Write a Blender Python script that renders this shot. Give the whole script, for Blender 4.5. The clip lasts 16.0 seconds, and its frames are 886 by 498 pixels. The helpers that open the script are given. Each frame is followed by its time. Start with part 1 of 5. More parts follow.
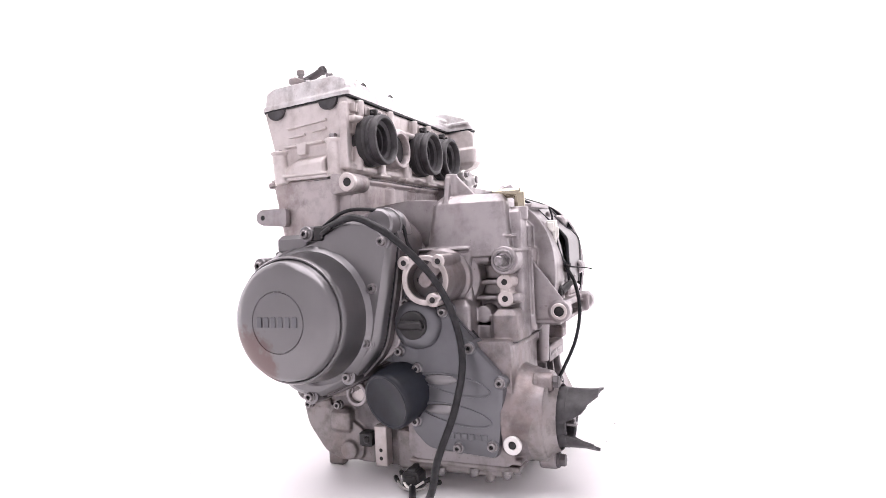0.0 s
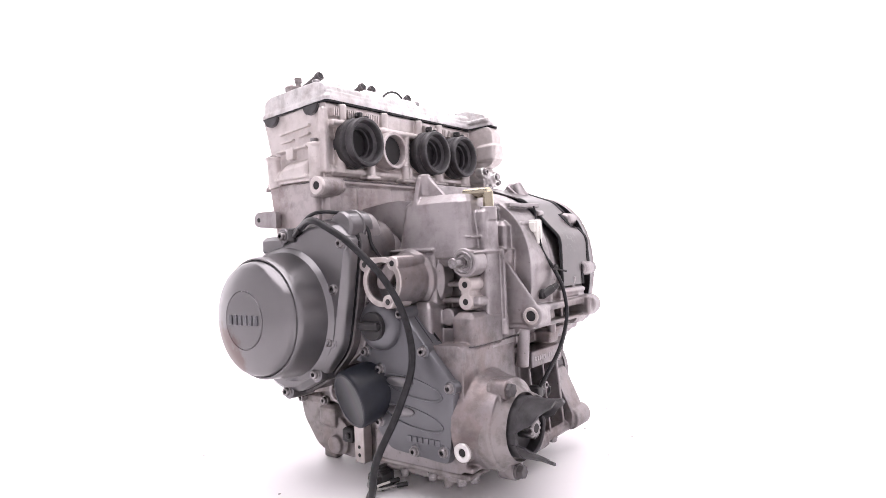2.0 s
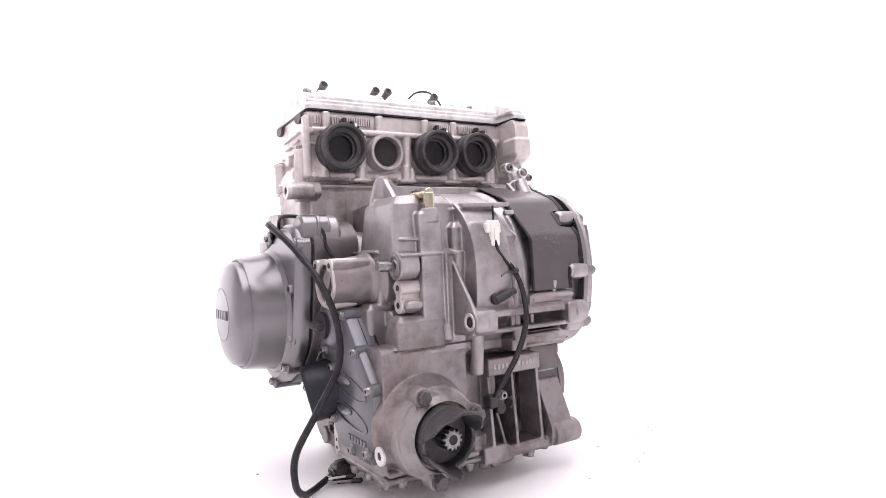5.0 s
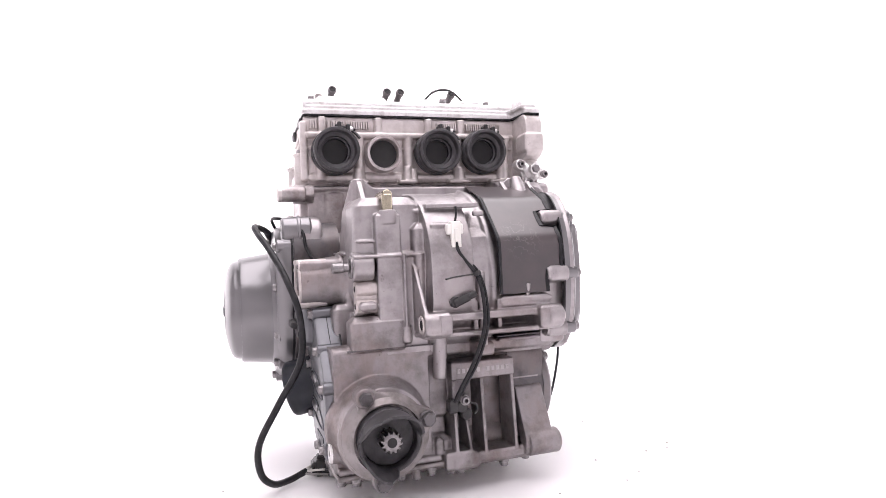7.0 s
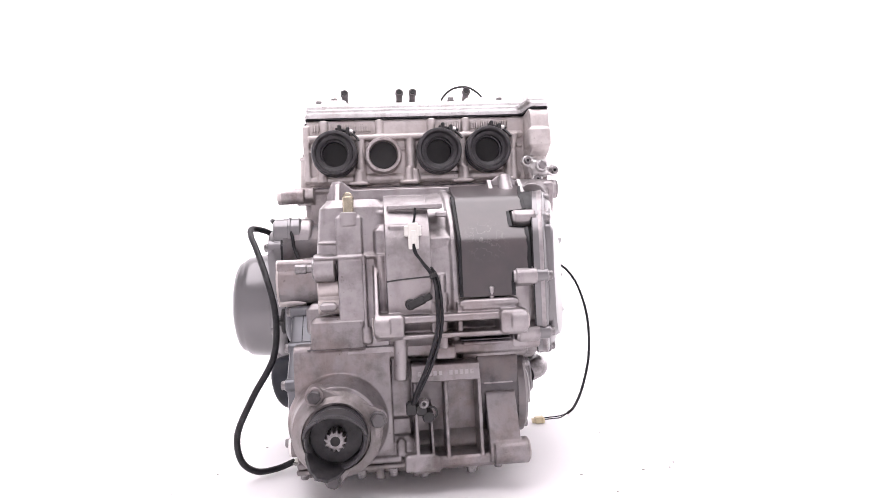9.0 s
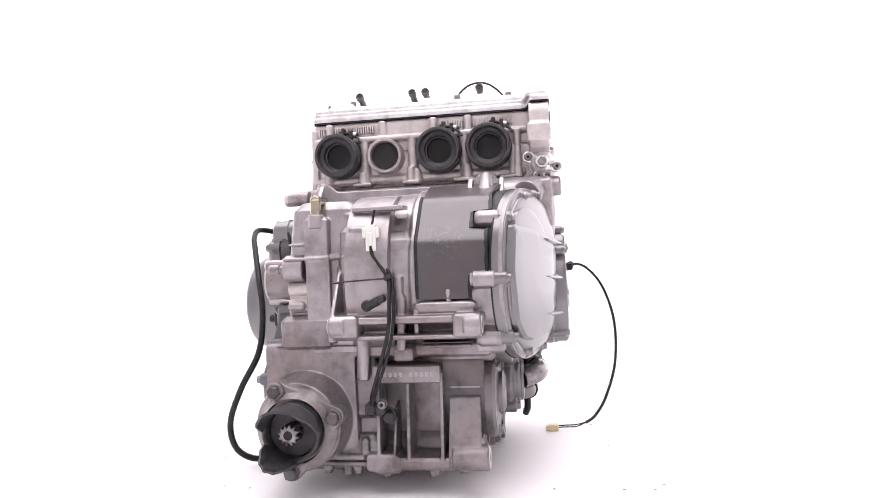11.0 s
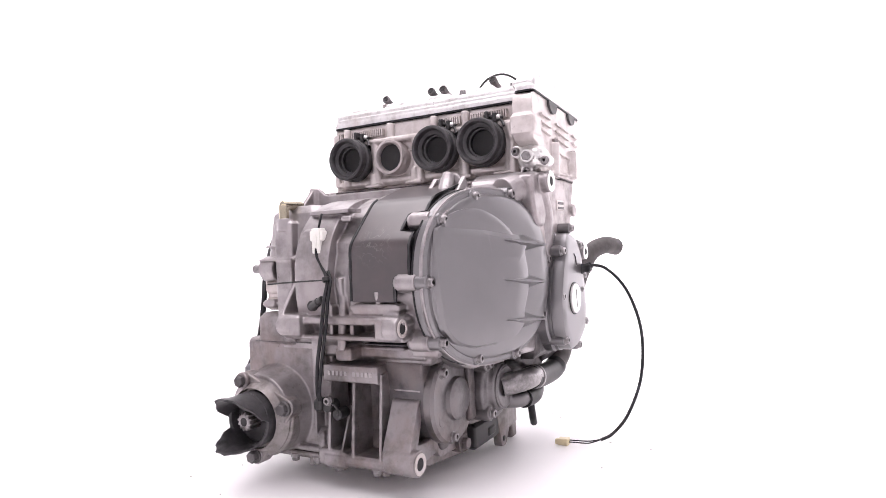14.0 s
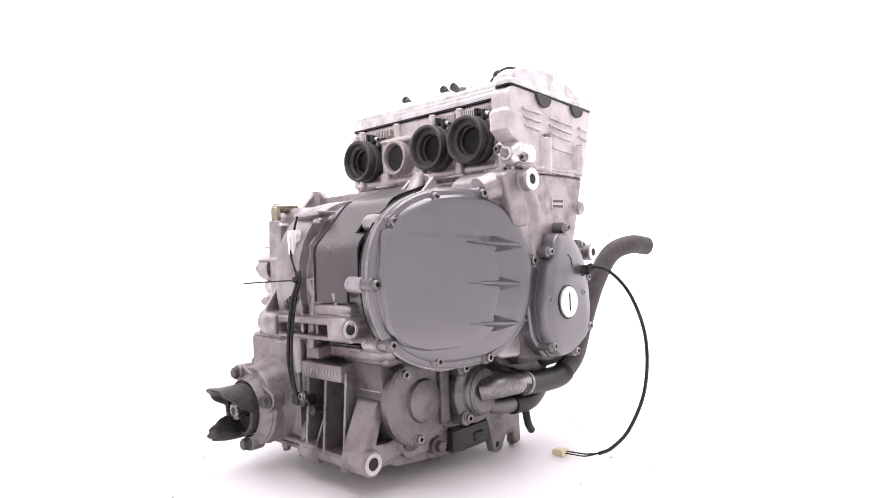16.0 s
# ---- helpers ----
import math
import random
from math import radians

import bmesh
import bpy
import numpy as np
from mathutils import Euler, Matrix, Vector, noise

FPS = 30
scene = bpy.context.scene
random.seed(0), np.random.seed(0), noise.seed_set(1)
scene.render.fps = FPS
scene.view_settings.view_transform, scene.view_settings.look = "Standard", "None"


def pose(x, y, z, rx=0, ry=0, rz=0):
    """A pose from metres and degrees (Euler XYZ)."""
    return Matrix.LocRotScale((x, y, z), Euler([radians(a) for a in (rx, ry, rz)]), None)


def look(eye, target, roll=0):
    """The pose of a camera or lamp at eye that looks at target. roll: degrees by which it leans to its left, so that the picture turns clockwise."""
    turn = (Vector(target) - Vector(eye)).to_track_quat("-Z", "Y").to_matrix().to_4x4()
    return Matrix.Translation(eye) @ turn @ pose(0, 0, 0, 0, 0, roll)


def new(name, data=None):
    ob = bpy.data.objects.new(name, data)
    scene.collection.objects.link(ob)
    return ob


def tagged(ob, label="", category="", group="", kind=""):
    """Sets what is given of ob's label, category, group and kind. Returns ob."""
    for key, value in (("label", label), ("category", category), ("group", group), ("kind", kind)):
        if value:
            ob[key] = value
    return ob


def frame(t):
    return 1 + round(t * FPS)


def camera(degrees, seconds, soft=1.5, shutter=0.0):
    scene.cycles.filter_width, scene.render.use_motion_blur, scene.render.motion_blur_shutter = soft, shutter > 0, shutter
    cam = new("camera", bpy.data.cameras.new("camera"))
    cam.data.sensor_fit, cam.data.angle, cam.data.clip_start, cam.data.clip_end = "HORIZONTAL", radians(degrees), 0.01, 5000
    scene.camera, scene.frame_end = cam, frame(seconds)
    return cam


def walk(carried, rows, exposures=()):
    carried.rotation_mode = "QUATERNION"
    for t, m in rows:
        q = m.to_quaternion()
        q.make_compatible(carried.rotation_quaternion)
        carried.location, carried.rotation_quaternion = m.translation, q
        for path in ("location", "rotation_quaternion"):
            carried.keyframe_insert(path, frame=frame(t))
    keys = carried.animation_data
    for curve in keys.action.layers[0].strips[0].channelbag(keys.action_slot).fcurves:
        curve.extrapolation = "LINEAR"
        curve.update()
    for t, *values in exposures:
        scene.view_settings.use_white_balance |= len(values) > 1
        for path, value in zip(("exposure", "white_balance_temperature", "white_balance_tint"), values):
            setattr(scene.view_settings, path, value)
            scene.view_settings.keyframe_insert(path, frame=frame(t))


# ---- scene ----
cam = camera(70.17, 16.0, soft=0.55)
EYE = (0.0394, -1.0798, 0.335)
VIEW = look(EYE, (0.0394, 1.0, 0.3308), -2.54)
walk(cam, [(0.0, VIEW), (16.0, VIEW)], exposures=[(0.0, 0.0, 6500, 20), (16.0, 0.0, 6500, 20)])

# ---- light: a white photo booth with a softbox overhead ----
world = bpy.data.worlds.new("booth")
scene.world = world
world.use_nodes = True
world.node_tree.nodes["Background"].inputs[0].default_value = (1.0, 0.985, 0.985, 1)
world.node_tree.nodes["Background"].inputs[1].default_value = 0.12


def softbox(name, eye, target, sx, sy, watts):
    data = bpy.data.lights.new(name, "AREA")
    data.shape, data.size, data.size_y, data.energy = "RECTANGLE", sx, sy, watts
    data.color = (1.0, 0.985, 0.98)
    ob = new(name, data)
    ob.matrix_world = look(eye, target)
    return ob


softbox("softbox", (0.0, -0.12, 2.3), (0, -0.02, 0), 2.5, 2.8, 90)


# ---- materials ----
def nodes_of(name):
    m = bpy.data.materials.new(name)
    m.use_nodes = True
    return m, m.node_tree.nodes, m.node_tree.links, m.node_tree.nodes["Principled BSDF"]


def noise_node(n, l, scale, detail=5.0, rough=0.6):
    tc = n.new("ShaderNodeTexCoord")
    t = n.new("ShaderNodeTexNoise")
    t.inputs["Scale"].default_value, t.inputs["Detail"].default_value, t.inputs["Roughness"].default_value = scale, detail, rough
    l.new(tc.outputs["Object"], t.inputs["Vector"])
    return t


def ramp(n, l, src, stops):
    r = n.new("ShaderNodeValToRGB")
    e = r.color_ramp.elements
    e[0].position, e[0].color = stops[0][0], (*stops[0][1], 1)
    e[1].position, e[1].color = stops[-1][0], (*stops[-1][1], 1)
    for pos, col in stops[1:-1]:
        x = e.new(pos)
        x.color = (*col, 1)
    l.new(src, r.inputs[0])
    return r


def mixed(n, l, fac, a, b, mode="MIX"):
    m = n.new("ShaderNodeMix")
    m.data_type, m.blend_type = "RGBA", mode
    if isinstance(fac, float):
        m.inputs[0].default_value = fac
    else:
        l.new(fac, m.inputs[0])
    for sock, v in ((m.inputs[6], a), (m.inputs[7], b)):
        if isinstance(v, tuple):
            sock.default_value = (*v, 1)
        else:
            l.new(v, sock)
    return m.outputs[2]


def metal(name, base, dark, rough, metallic, stain=0.5, stain_scale=14.0, grain=300.0, bump=0.4, chips=0.0, dirt=(0.06, 0.05, 0.048), patch=0.2):
    """Cast or painted metal: two tones of patchy wear, blotches of grime, fine grain."""
    m, n, l, b = nodes_of(name)
    big = noise_node(n, l, stain_scale, 8.0, 0.65)
    fine = noise_node(n, l, grain, 3.0, 0.6)
    mid = noise_node(n, l, 38.0, 7.0, 0.6)
    tone = ramp(n, l, mid.outputs[0], [(0.25, dark), (0.5, base), (0.75, tuple(min(1, c * 1.06) for c in base))])
    grime = ramp(n, l, big.outputs[0], [(0.5, (0, 0, 0)), (0.74, (stain, stain, stain))])
    col = mixed(n, l, grime.outputs[0], tone.outputs[0], dirt)
    rust = noise_node(n, l, stain_scale * 0.55, 7.0, 0.7)
    brown = ramp(n, l, rust.outputs[0], [(0.5, (0, 0, 0)), (0.72, (0.6 * stain,) * 3)])
    col = mixed(n, l, brown.outputs[0], col, (0.27, 0.19, 0.17))
    # runs of dried oil, drawn out downwards
    tc = n.new("ShaderNodeTexCoord")
    mp = n.new("ShaderNodeMapping")
    mp.inputs["Scale"].default_value = (1, 1, 0.16)
    l.new(tc.outputs["Object"], mp.inputs["Vector"])
    run = n.new("ShaderNodeTexNoise")
    run.inputs["Scale"].default_value, run.inputs["Detail"].default_value, run.inputs["Roughness"].default_value = 48.0, 5.0, 0.6
    l.new(mp.outputs[0], run.inputs["Vector"])
    runs = ramp(n, l, run.outputs[0], [(0.56, (0, 0, 0)), (0.76, (0.5 * stain,) * 3)])
    col = mixed(n, l, runs.outputs[0], col, (0.17, 0.13, 0.12))
    speck = noise_node(n, l, 170.0, 2.0, 0.5)
    pits = ramp(n, l, speck.outputs[0], [(0.7, (0, 0, 0)), (0.78, (chips, chips, chips))])
    col = mixed(n, l, pits.outputs[0], col, (0.08, 0.065, 0.06))
    l.new(col, b.inputs["Base Color"])
    b.inputs["Metallic"].default_value = metallic
    rr = ramp(n, l, mid.outputs[0], [(0.3, (rough + 0.7 * patch,) * 3), (0.7, (rough - 0.3 * patch,) * 3)])
    l.new(rr.outputs[0], b.inputs["Roughness"])
    bp = n.new("ShaderNodeBump")
    bp.inputs["Strength"].default_value, bp.inputs["Distance"].default_value = bump, 0.0012
    l.new(mixed(n, l, 0.45, fine.outputs[0], mid.outputs[0]), bp.inputs["Height"])
    l.new(bp.outputs[0], b.inputs["Normal"])
    return m


def plain(name, col, rough, metallic=0.0, vary=0.25, scale=60.0, bump=0.15, spec=0.5):
    m, n, l, b = nodes_of(name)
    t = noise_node(n, l, scale, 6.0, 0.65)
    lo = tuple(c * (1 - vary) for c in col)
    hi = tuple(min(1, c * (1 + vary)) for c in col)
    r = ramp(n, l, t.outputs[0], [(0.3, lo), (0.7, hi)])
    l.new(r.outputs[0], b.inputs["Base Color"])
    b.inputs["Metallic"].default_value, b.inputs["Roughness"].default_value, b.inputs["Specular IOR Level"].default_value = metallic, rough, spec
    bp = n.new("ShaderNodeBump")
    bp.inputs["Strength"].default_value, bp.inputs["Distance"].default_value = bump, 0.0006
    l.new(t.outputs[0], bp.inputs["Height"])
    l.new(bp.outputs[0], b.inputs["Normal"])
    return m


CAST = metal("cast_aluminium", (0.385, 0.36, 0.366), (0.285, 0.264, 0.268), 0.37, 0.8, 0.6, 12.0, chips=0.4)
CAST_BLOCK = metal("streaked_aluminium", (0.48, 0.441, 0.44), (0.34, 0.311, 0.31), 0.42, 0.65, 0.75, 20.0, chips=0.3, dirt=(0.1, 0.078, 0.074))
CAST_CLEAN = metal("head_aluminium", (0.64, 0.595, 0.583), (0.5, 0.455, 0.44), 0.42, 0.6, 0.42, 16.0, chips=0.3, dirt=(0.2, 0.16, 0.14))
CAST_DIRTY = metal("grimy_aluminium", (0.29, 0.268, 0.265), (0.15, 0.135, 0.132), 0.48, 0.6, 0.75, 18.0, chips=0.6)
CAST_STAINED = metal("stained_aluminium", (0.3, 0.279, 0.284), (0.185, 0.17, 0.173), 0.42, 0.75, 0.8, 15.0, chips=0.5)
# darkest casting tone: pump housing, cover flange and small fittings
CAST_DARK = metal("dark_aluminium", (0.13, 0.123, 0.127), (0.065, 0.061, 0.064), 0.45, 0.6, 0.6, 20.0, chips=0.4)
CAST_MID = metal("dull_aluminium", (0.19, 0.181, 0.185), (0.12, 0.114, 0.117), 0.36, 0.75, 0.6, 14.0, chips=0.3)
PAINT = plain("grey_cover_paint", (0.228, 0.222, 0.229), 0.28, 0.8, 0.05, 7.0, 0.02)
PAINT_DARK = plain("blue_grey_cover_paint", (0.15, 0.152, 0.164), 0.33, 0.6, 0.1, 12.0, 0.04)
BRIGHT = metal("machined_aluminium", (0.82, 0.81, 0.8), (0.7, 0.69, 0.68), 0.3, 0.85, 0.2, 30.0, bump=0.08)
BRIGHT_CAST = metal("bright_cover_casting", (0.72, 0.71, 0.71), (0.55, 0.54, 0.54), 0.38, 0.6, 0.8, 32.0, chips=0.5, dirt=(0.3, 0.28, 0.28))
STEEL = plain("bolt_steel", (0.26, 0.247, 0.25), 0.28, 0.9, 0.3, 200.0)
# near-black for solid plugs that stand for the shade inside holes
HOLE_SHADE = plain("hole_shade_black", (0.018, 0.017, 0.018), 0.7)
BOOT = plain("boot_rubber", (0.042, 0.04, 0.043), 0.46, 0.0, 0.5, 60.0, 0.2, 0.45)
RUBBER = plain("black_rubber", (0.016, 0.016, 0.018), 0.42, 0.0, 0.5, 90.0, 0.15, 0.3)
FILTER = plain("filter_black_paint", (0.012, 0.014, 0.02), 0.4, 0.0, 0.4, 40.0, 0.1, 0.35)
PLASTIC = plain("black_plastic", (0.022, 0.021, 0.022), 0.42)
SHIELD = plain("shield_black", (0.06, 0.05, 0.053), 0.33, 0.55, 0.5, 30.0)
HOSE = plain("hose_rubber", (0.075, 0.066, 0.066), 0.6, 0.0, 0.35, 70.0)
WHITE_PLASTIC = plain("white_connector_plastic", (0.75, 0.74, 0.7), 0.4, 0.0, 0.06)
CREAM_PLASTIC = plain("cream_connector_plastic", (0.72, 0.62, 0.4), 0.42, 0.0, 0.1)
BRASS = plain("yellow_zinc_pipe", (0.42, 0.38, 0.29), 0.2, 0.95, 0.15)
WIRE_GREY = plain("grey_wire", (0.3, 0.29, 0.28), 0.5)
FLOOR_WHITE = plain("white_booth_floor", (0.86, 0.845, 0.85), 0.55, 0.0, 0.02, 3.0, 0.05)


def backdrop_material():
    m, n, l, b = nodes_of("glowing_white_backdrop")
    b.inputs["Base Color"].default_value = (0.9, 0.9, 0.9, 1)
    # emission in place of lamps on the sheet; it also lights floor and engine
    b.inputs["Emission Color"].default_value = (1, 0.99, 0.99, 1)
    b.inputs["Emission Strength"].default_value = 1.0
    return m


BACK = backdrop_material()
FILL_GREY = plain("grey_fill_wall", (0.64, 0.63, 0.64), 0.8, 0.0, 0.1, 2.0)


def worn_paint():
    """The generator cover's paint, with a rusty scuffed patch near its rim."""
    m = plain("scuffed_cover_paint", (0.2, 0.195, 0.201), 0.28, 0.8, 0.06, 7.0, 0.02)
    n, l, b = m.node_tree.nodes, m.node_tree.links, m.node_tree.nodes["Principled BSDF"]
    src = b.inputs["Base Color"].links[0].from_socket
    tc = n.new("ShaderNodeTexCoord")
    dist = n.new("ShaderNodeVectorMath")
    dist.operation = "DISTANCE"
    dist.inputs[1].default_value = (-0.31, 0.11, 0.192)
    l.new(tc.outputs["Object"], dist.inputs[0])
    near = n.new("ShaderNodeMapRange")
    near.inputs[1].default_value, near.inputs[2].default_value = 0.03, 0.085
    near.inputs[3].default_value, near.inputs[4].default_value = 1.0, 0.0
    l.new(dist.outputs["Value"], near.inputs[0])
    t = noise_node(n, l, 75.0, 9.0, 0.75)
    mul = n.new("ShaderNodeMath")
    mul.operation = "MULTIPLY"
    l.new(near.outputs[0], mul.inputs[0])
    l.new(t.outputs[0], mul.inputs[1])
    mask = ramp(n, l, mul.outputs[0], [(0.28, (0, 0, 0)), (0.42, (0.9, 0.9, 0.9))])
    l.new(mixed(n, l, mask.outputs[0], src, (0.16, 0.115, 0.11)), b.inputs["Base Color"])
    return m


PAINT_WORN = worn_paint()


def scratched_shield():
    """Satin black sheet with pale squiggling scratches in its middle."""
    m, n, l, b = nodes_of("scratched_black_sheet")
    t = noise_node(n, l, 26.0, 5.0, 0.6)
    base = ramp(n, l, t.outputs[0], [(0.35, (0.036, 0.029, 0.031)), (0.7, (0.056, 0.04, 0.043))])
    line = noise_node(n, l, 62.0, 2.0, 0.6)
    thin = ramp(n, l, line.outputs[0], [(0.482, (0, 0, 0)), (0.5, (0.75, 0.75, 0.75)), (0.518, (0, 0, 0))])
    tc = n.new("ShaderNodeTexCoord")
    dist = n.new("ShaderNodeVectorMath")
    dist.operation = "DISTANCE"
    dist.inputs[1].default_value = (0.075, -0.238, 0.345)
    l.new(tc.outputs["Object"], dist.inputs[0])
    near = n.new("ShaderNodeMapRange")
    near.inputs[1].default_value, near.inputs[2].default_value = 0.008, 0.036
    near.inputs[3].default_value, near.inputs[4].default_value = 0.32, 0.0
    l.new(dist.outputs["Value"], near.inputs[0])
    mul = n.new("ShaderNodeMath")
    mul.operation = "MULTIPLY"
    l.new(thin.outputs[0], mul.inputs[0])
    l.new(near.outputs[0], mul.inputs[1])
    l.new(mixed(n, l, mul.outputs[0], base.outputs[0], (0.42, 0.4, 0.4)), b.inputs["Base Color"])
    b.inputs["Metallic"].default_value, b.inputs["Roughness"].default_value = 0.0, 0.3
    b.inputs["Specular IOR Level"].default_value = 1.0
    return m


SHIELD_WORN = scratched_shield()


# ---- mesh helpers ----
def fillet(pts, r, seg=4):
    """A closed outline with its corners rounded."""
    out, n = [], len(pts)
    for i in range(n):
        a, p, c = Vector(pts[i - 1]), Vector(pts[i]), Vector(pts[(i + 1) % n])
        u, v = a - p, c - p
        k = min(r, u.length * 0.45, v.length * 0.45)
        s, e = p + u.normalized() * k, p + v.normalized() * k
        for j in range(seg + 1):
            t = j / seg
            q = s * (1 - t) ** 2 + p * 2 * t * (1 - t) + e * t ** 2
            out.append((q.x, q.y))
    return out


def circle(cy, cz, r, n=48):
    return [(cy + r * math.cos(2 * math.pi * i / n), cz + r * math.sin(2 * math.pi * i / n)) for i in range(n)]


def hull(pts, grow, n=16):
    """The convex outline round discs of radius grow at the points."""
    q = sorted({(round(x + grow * math.cos(2 * math.pi * i / n), 5), round(y + grow * math.sin(2 * math.pi * i / n), 5)) for x, y in pts for i in range(n)})

    def half(seq):
        o = []
        for s in seq:
            while len(o) > 1 and (o[-1][0] - o[-2][0]) * (s[1] - o[-2][1]) - (o[-1][1] - o[-2][1]) * (s[0] - o[-2][0]) <= 0:
                o.pop()
            o.append(s)
        return o[:-1]
    return half(q) + half(q[::-1])


def inset(pts, k):
    """The outline drawn in towards its middle by about k metres."""
    c = sum((Vector(p) for p in pts), Vector((0, 0))) / len(pts)
    return [tuple(Vector(p) + (c - Vector(p)).normalized() * k) for p in pts]


def spline(pts, per=8):
    pts = [Vector(p) for p in pts]
    q = [pts[0] * 2 - pts[1]] + pts + [pts[-1] * 2 - pts[-2]]
    out = []
    for i in range(1, len(q) - 2):
        a, b, c, d = q[i - 1:i + 3]
        for j in range(per):
            t = j / per
            out.append(0.5 * (2 * b + (c - a) * t + (2 * a - 5 * b + 4 * c - d) * t * t + (3 * b - a - 3 * c + d) * t ** 3))
    return out + [pts[-1]]


class Solid:
    """Collects closed solids in one bmesh."""

    def __init__(self):
        self.bm = bmesh.new()

    def rings(self, rings, cap=True, loop=False):
        vs = [[self.bm.verts.new(p) for p in r] for r in rings]
        pairs = list(zip(vs, vs[1:])) + ([(vs[-1], vs[0])] if loop else [])
        faces = []
        for a, b in pairs:
            n = len(a)
            for i in range(n):
                faces.append(self.bm.faces.new((a[i], a[(i + 1) % n], b[(i + 1) % n], b[i])))
        if cap and not loop:
            faces.append(self.bm.faces.new(vs[0][::-1]))
            faces.append(self.bm.faces.new(vs[-1]))
        bmesh.ops.recalc_face_normals(self.bm, faces=faces)
        return self

    def loft(self, axis, levels):
        """Outlines of equal count at places along an axis. Axis x: (y, z); y: (x, z); z: (x, y)."""
        put = {"x": lambda a, p: (a, p[0], p[1]), "y": lambda a, p: (p[0], a, p[1]), "z": lambda a, p: (p[0], p[1], a)}[axis]
        return self.rings([[put(a, p) for p in pts] for a, pts in levels])

    def prism(self, axis, pts, a0, a1, bev=0.0):
        """An extruded outline; its end a1 is rounded off by bev."""
        if bev <= 0:
            return self.loft(axis, [(a0, pts), (a1, pts)])
        s = 1 if a1 > a0 else -1
        return self.loft(axis, [(a0, pts), (a1 - s * bev, pts), (a1 - s * bev * 0.3, inset(pts, bev * 0.3)), (a1, inset(pts, bev))])

    def box(self, x0, x1, y0, y1, z0, z1, bev=0.004):
        o = fillet([(x0, y0), (x1, y0), (x1, y1), (x0, y1)], bev, 3) if bev else [(x0, y0), (x1, y0), (x1, y1), (x0, y1)]
        if not bev:
            return self.loft("z", [(z0, o), (z1, o)])
        i = fillet([(x0 + bev, y0 + bev), (x1 - bev, y0 + bev), (x1 - bev, y1 - bev), (x0 + bev, y1 - bev)], bev * 0.3, 3)
        return self.loft("z", [(z0, i), (z0 + bev, o), (z1 - bev, o), (z1, i)])

    def lathe(self, p, d, profile, n=40):
        """Turned about the line from p along d; profile: (distance along, radius)."""
        p, d = Vector(p), Vector(d).normalized()
        u = d.orthogonal().normalized()
        w = d.cross(u)
        return self.rings([[p + d * s + (u * math.cos(2 * math.pi * i / n) + w * math.sin(2 * math.pi * i / n)) * max(r, 1e-5) for i in range(n)] for s, r in profile])

    def cyl(self, p0, p1, r, r1=None, n=32, bev=0.0012):
        p0, p1 = Vector(p0), Vector(p1)
        h, r1 = (p1 - p0).length, r if r1 is None else r1
        return self.lathe(p0, p1 - p0, [(0, r - bev), (bev, r), (h - bev, r1), (h, r1 - bev)], n)

    def ring(self, p0, p1, ro, ri, n=36, bev=0.001):
        """A pipe's wall from p0 to p1."""
        p0, p1 = Vector(p0), Vector(p1)
        d, h = (p1 - p0).normalized(), (p1 - p0).length
        u = d.orthogonal().normalized()
        w = d.cross(u)
        prof = [(0, ro - bev), (bev, ro), (h - bev, ro), (h, ro - bev), (h, ri + bev), (h - bev, ri), (bev, ri), (0, ri + bev)]
        return self.rings([[p0 + d * s + (u * math.cos(2 * math.pi * i / n) + w * math.sin(2 * math.pi * i / n)) * r for i in range(n)] for s, r in prof], loop=True)

    def turn(self, p, d, profile, n=48):
        """A closed profile (distance along, radius) turned about the line from p along d."""
        p, d = Vector(p), Vector(d).normalized()
        u = d.orthogonal().normalized()
        w = d.cross(u)
        return self.rings([[p + d * s + (u * math.cos(2 * math.pi * i / n) + w * math.sin(2 * math.pi * i / n)) * r for i in range(n)] for s, r in profile], loop=True)

    def sweep(self, pts, r, n=12, per=8, flat=1.0):
        path = spline(pts, per)
        d = (path[1] - path[0]).normalized()
        u = d.orthogonal().normalized()
        out = []
        for i, p in enumerate(path):
            d = (path[min(i + 1, len(path) - 1)] - path[max(i - 1, 0)]).normalized()
            u = (u - d * u.dot(d)).normalized()
            w = d.cross(u)
            out.append([p + u * math.cos(2 * math.pi * k / n) * r + w * math.sin(2 * math.pi * k / n) * r * flat for k in range(n)])
        return self.rings(out)

    def moved(self, f):
        for v in self.bm.verts:
            v.co = f(v.co)
        return self


def part(name, solid, material, parent, label="", voxel=0.0, smooth=3, sharp=38):
    """One mesh under a thing or part. voxel: melts the solids into one casting with soft fillets."""
    me = bpy.data.meshes.new(name)
    solid.bm.to_mesh(me)
    solid.bm.free()
    me.materials.append(material)
    ob = new(name, me)
    ob.parent = parent
    for p in me.polygons:
        p.use_smooth = True
    if voxel:
        r = ob.modifiers.new("fuse", "REMESH")
        r.mode, r.voxel_size, r.use_smooth_shade = "VOXEL", voxel, True
        if smooth:
            s = ob.modifiers.new("soften", "SMOOTH")
            s.factor, s.iterations = 0.35, smooth
    else:
        me.set_sharp_from_angle(angle=radians(sharp))
    if label:
        ob["label"] = label
    return ob


# ---- the booth ----
s = Solid()
s.box(-6, 6, -6, 6, -0.05, -0.006, 0)
tagged(part("floor", s, FLOOR_WHITE, None), "seamless white booth floor", "floor", kind="structure")

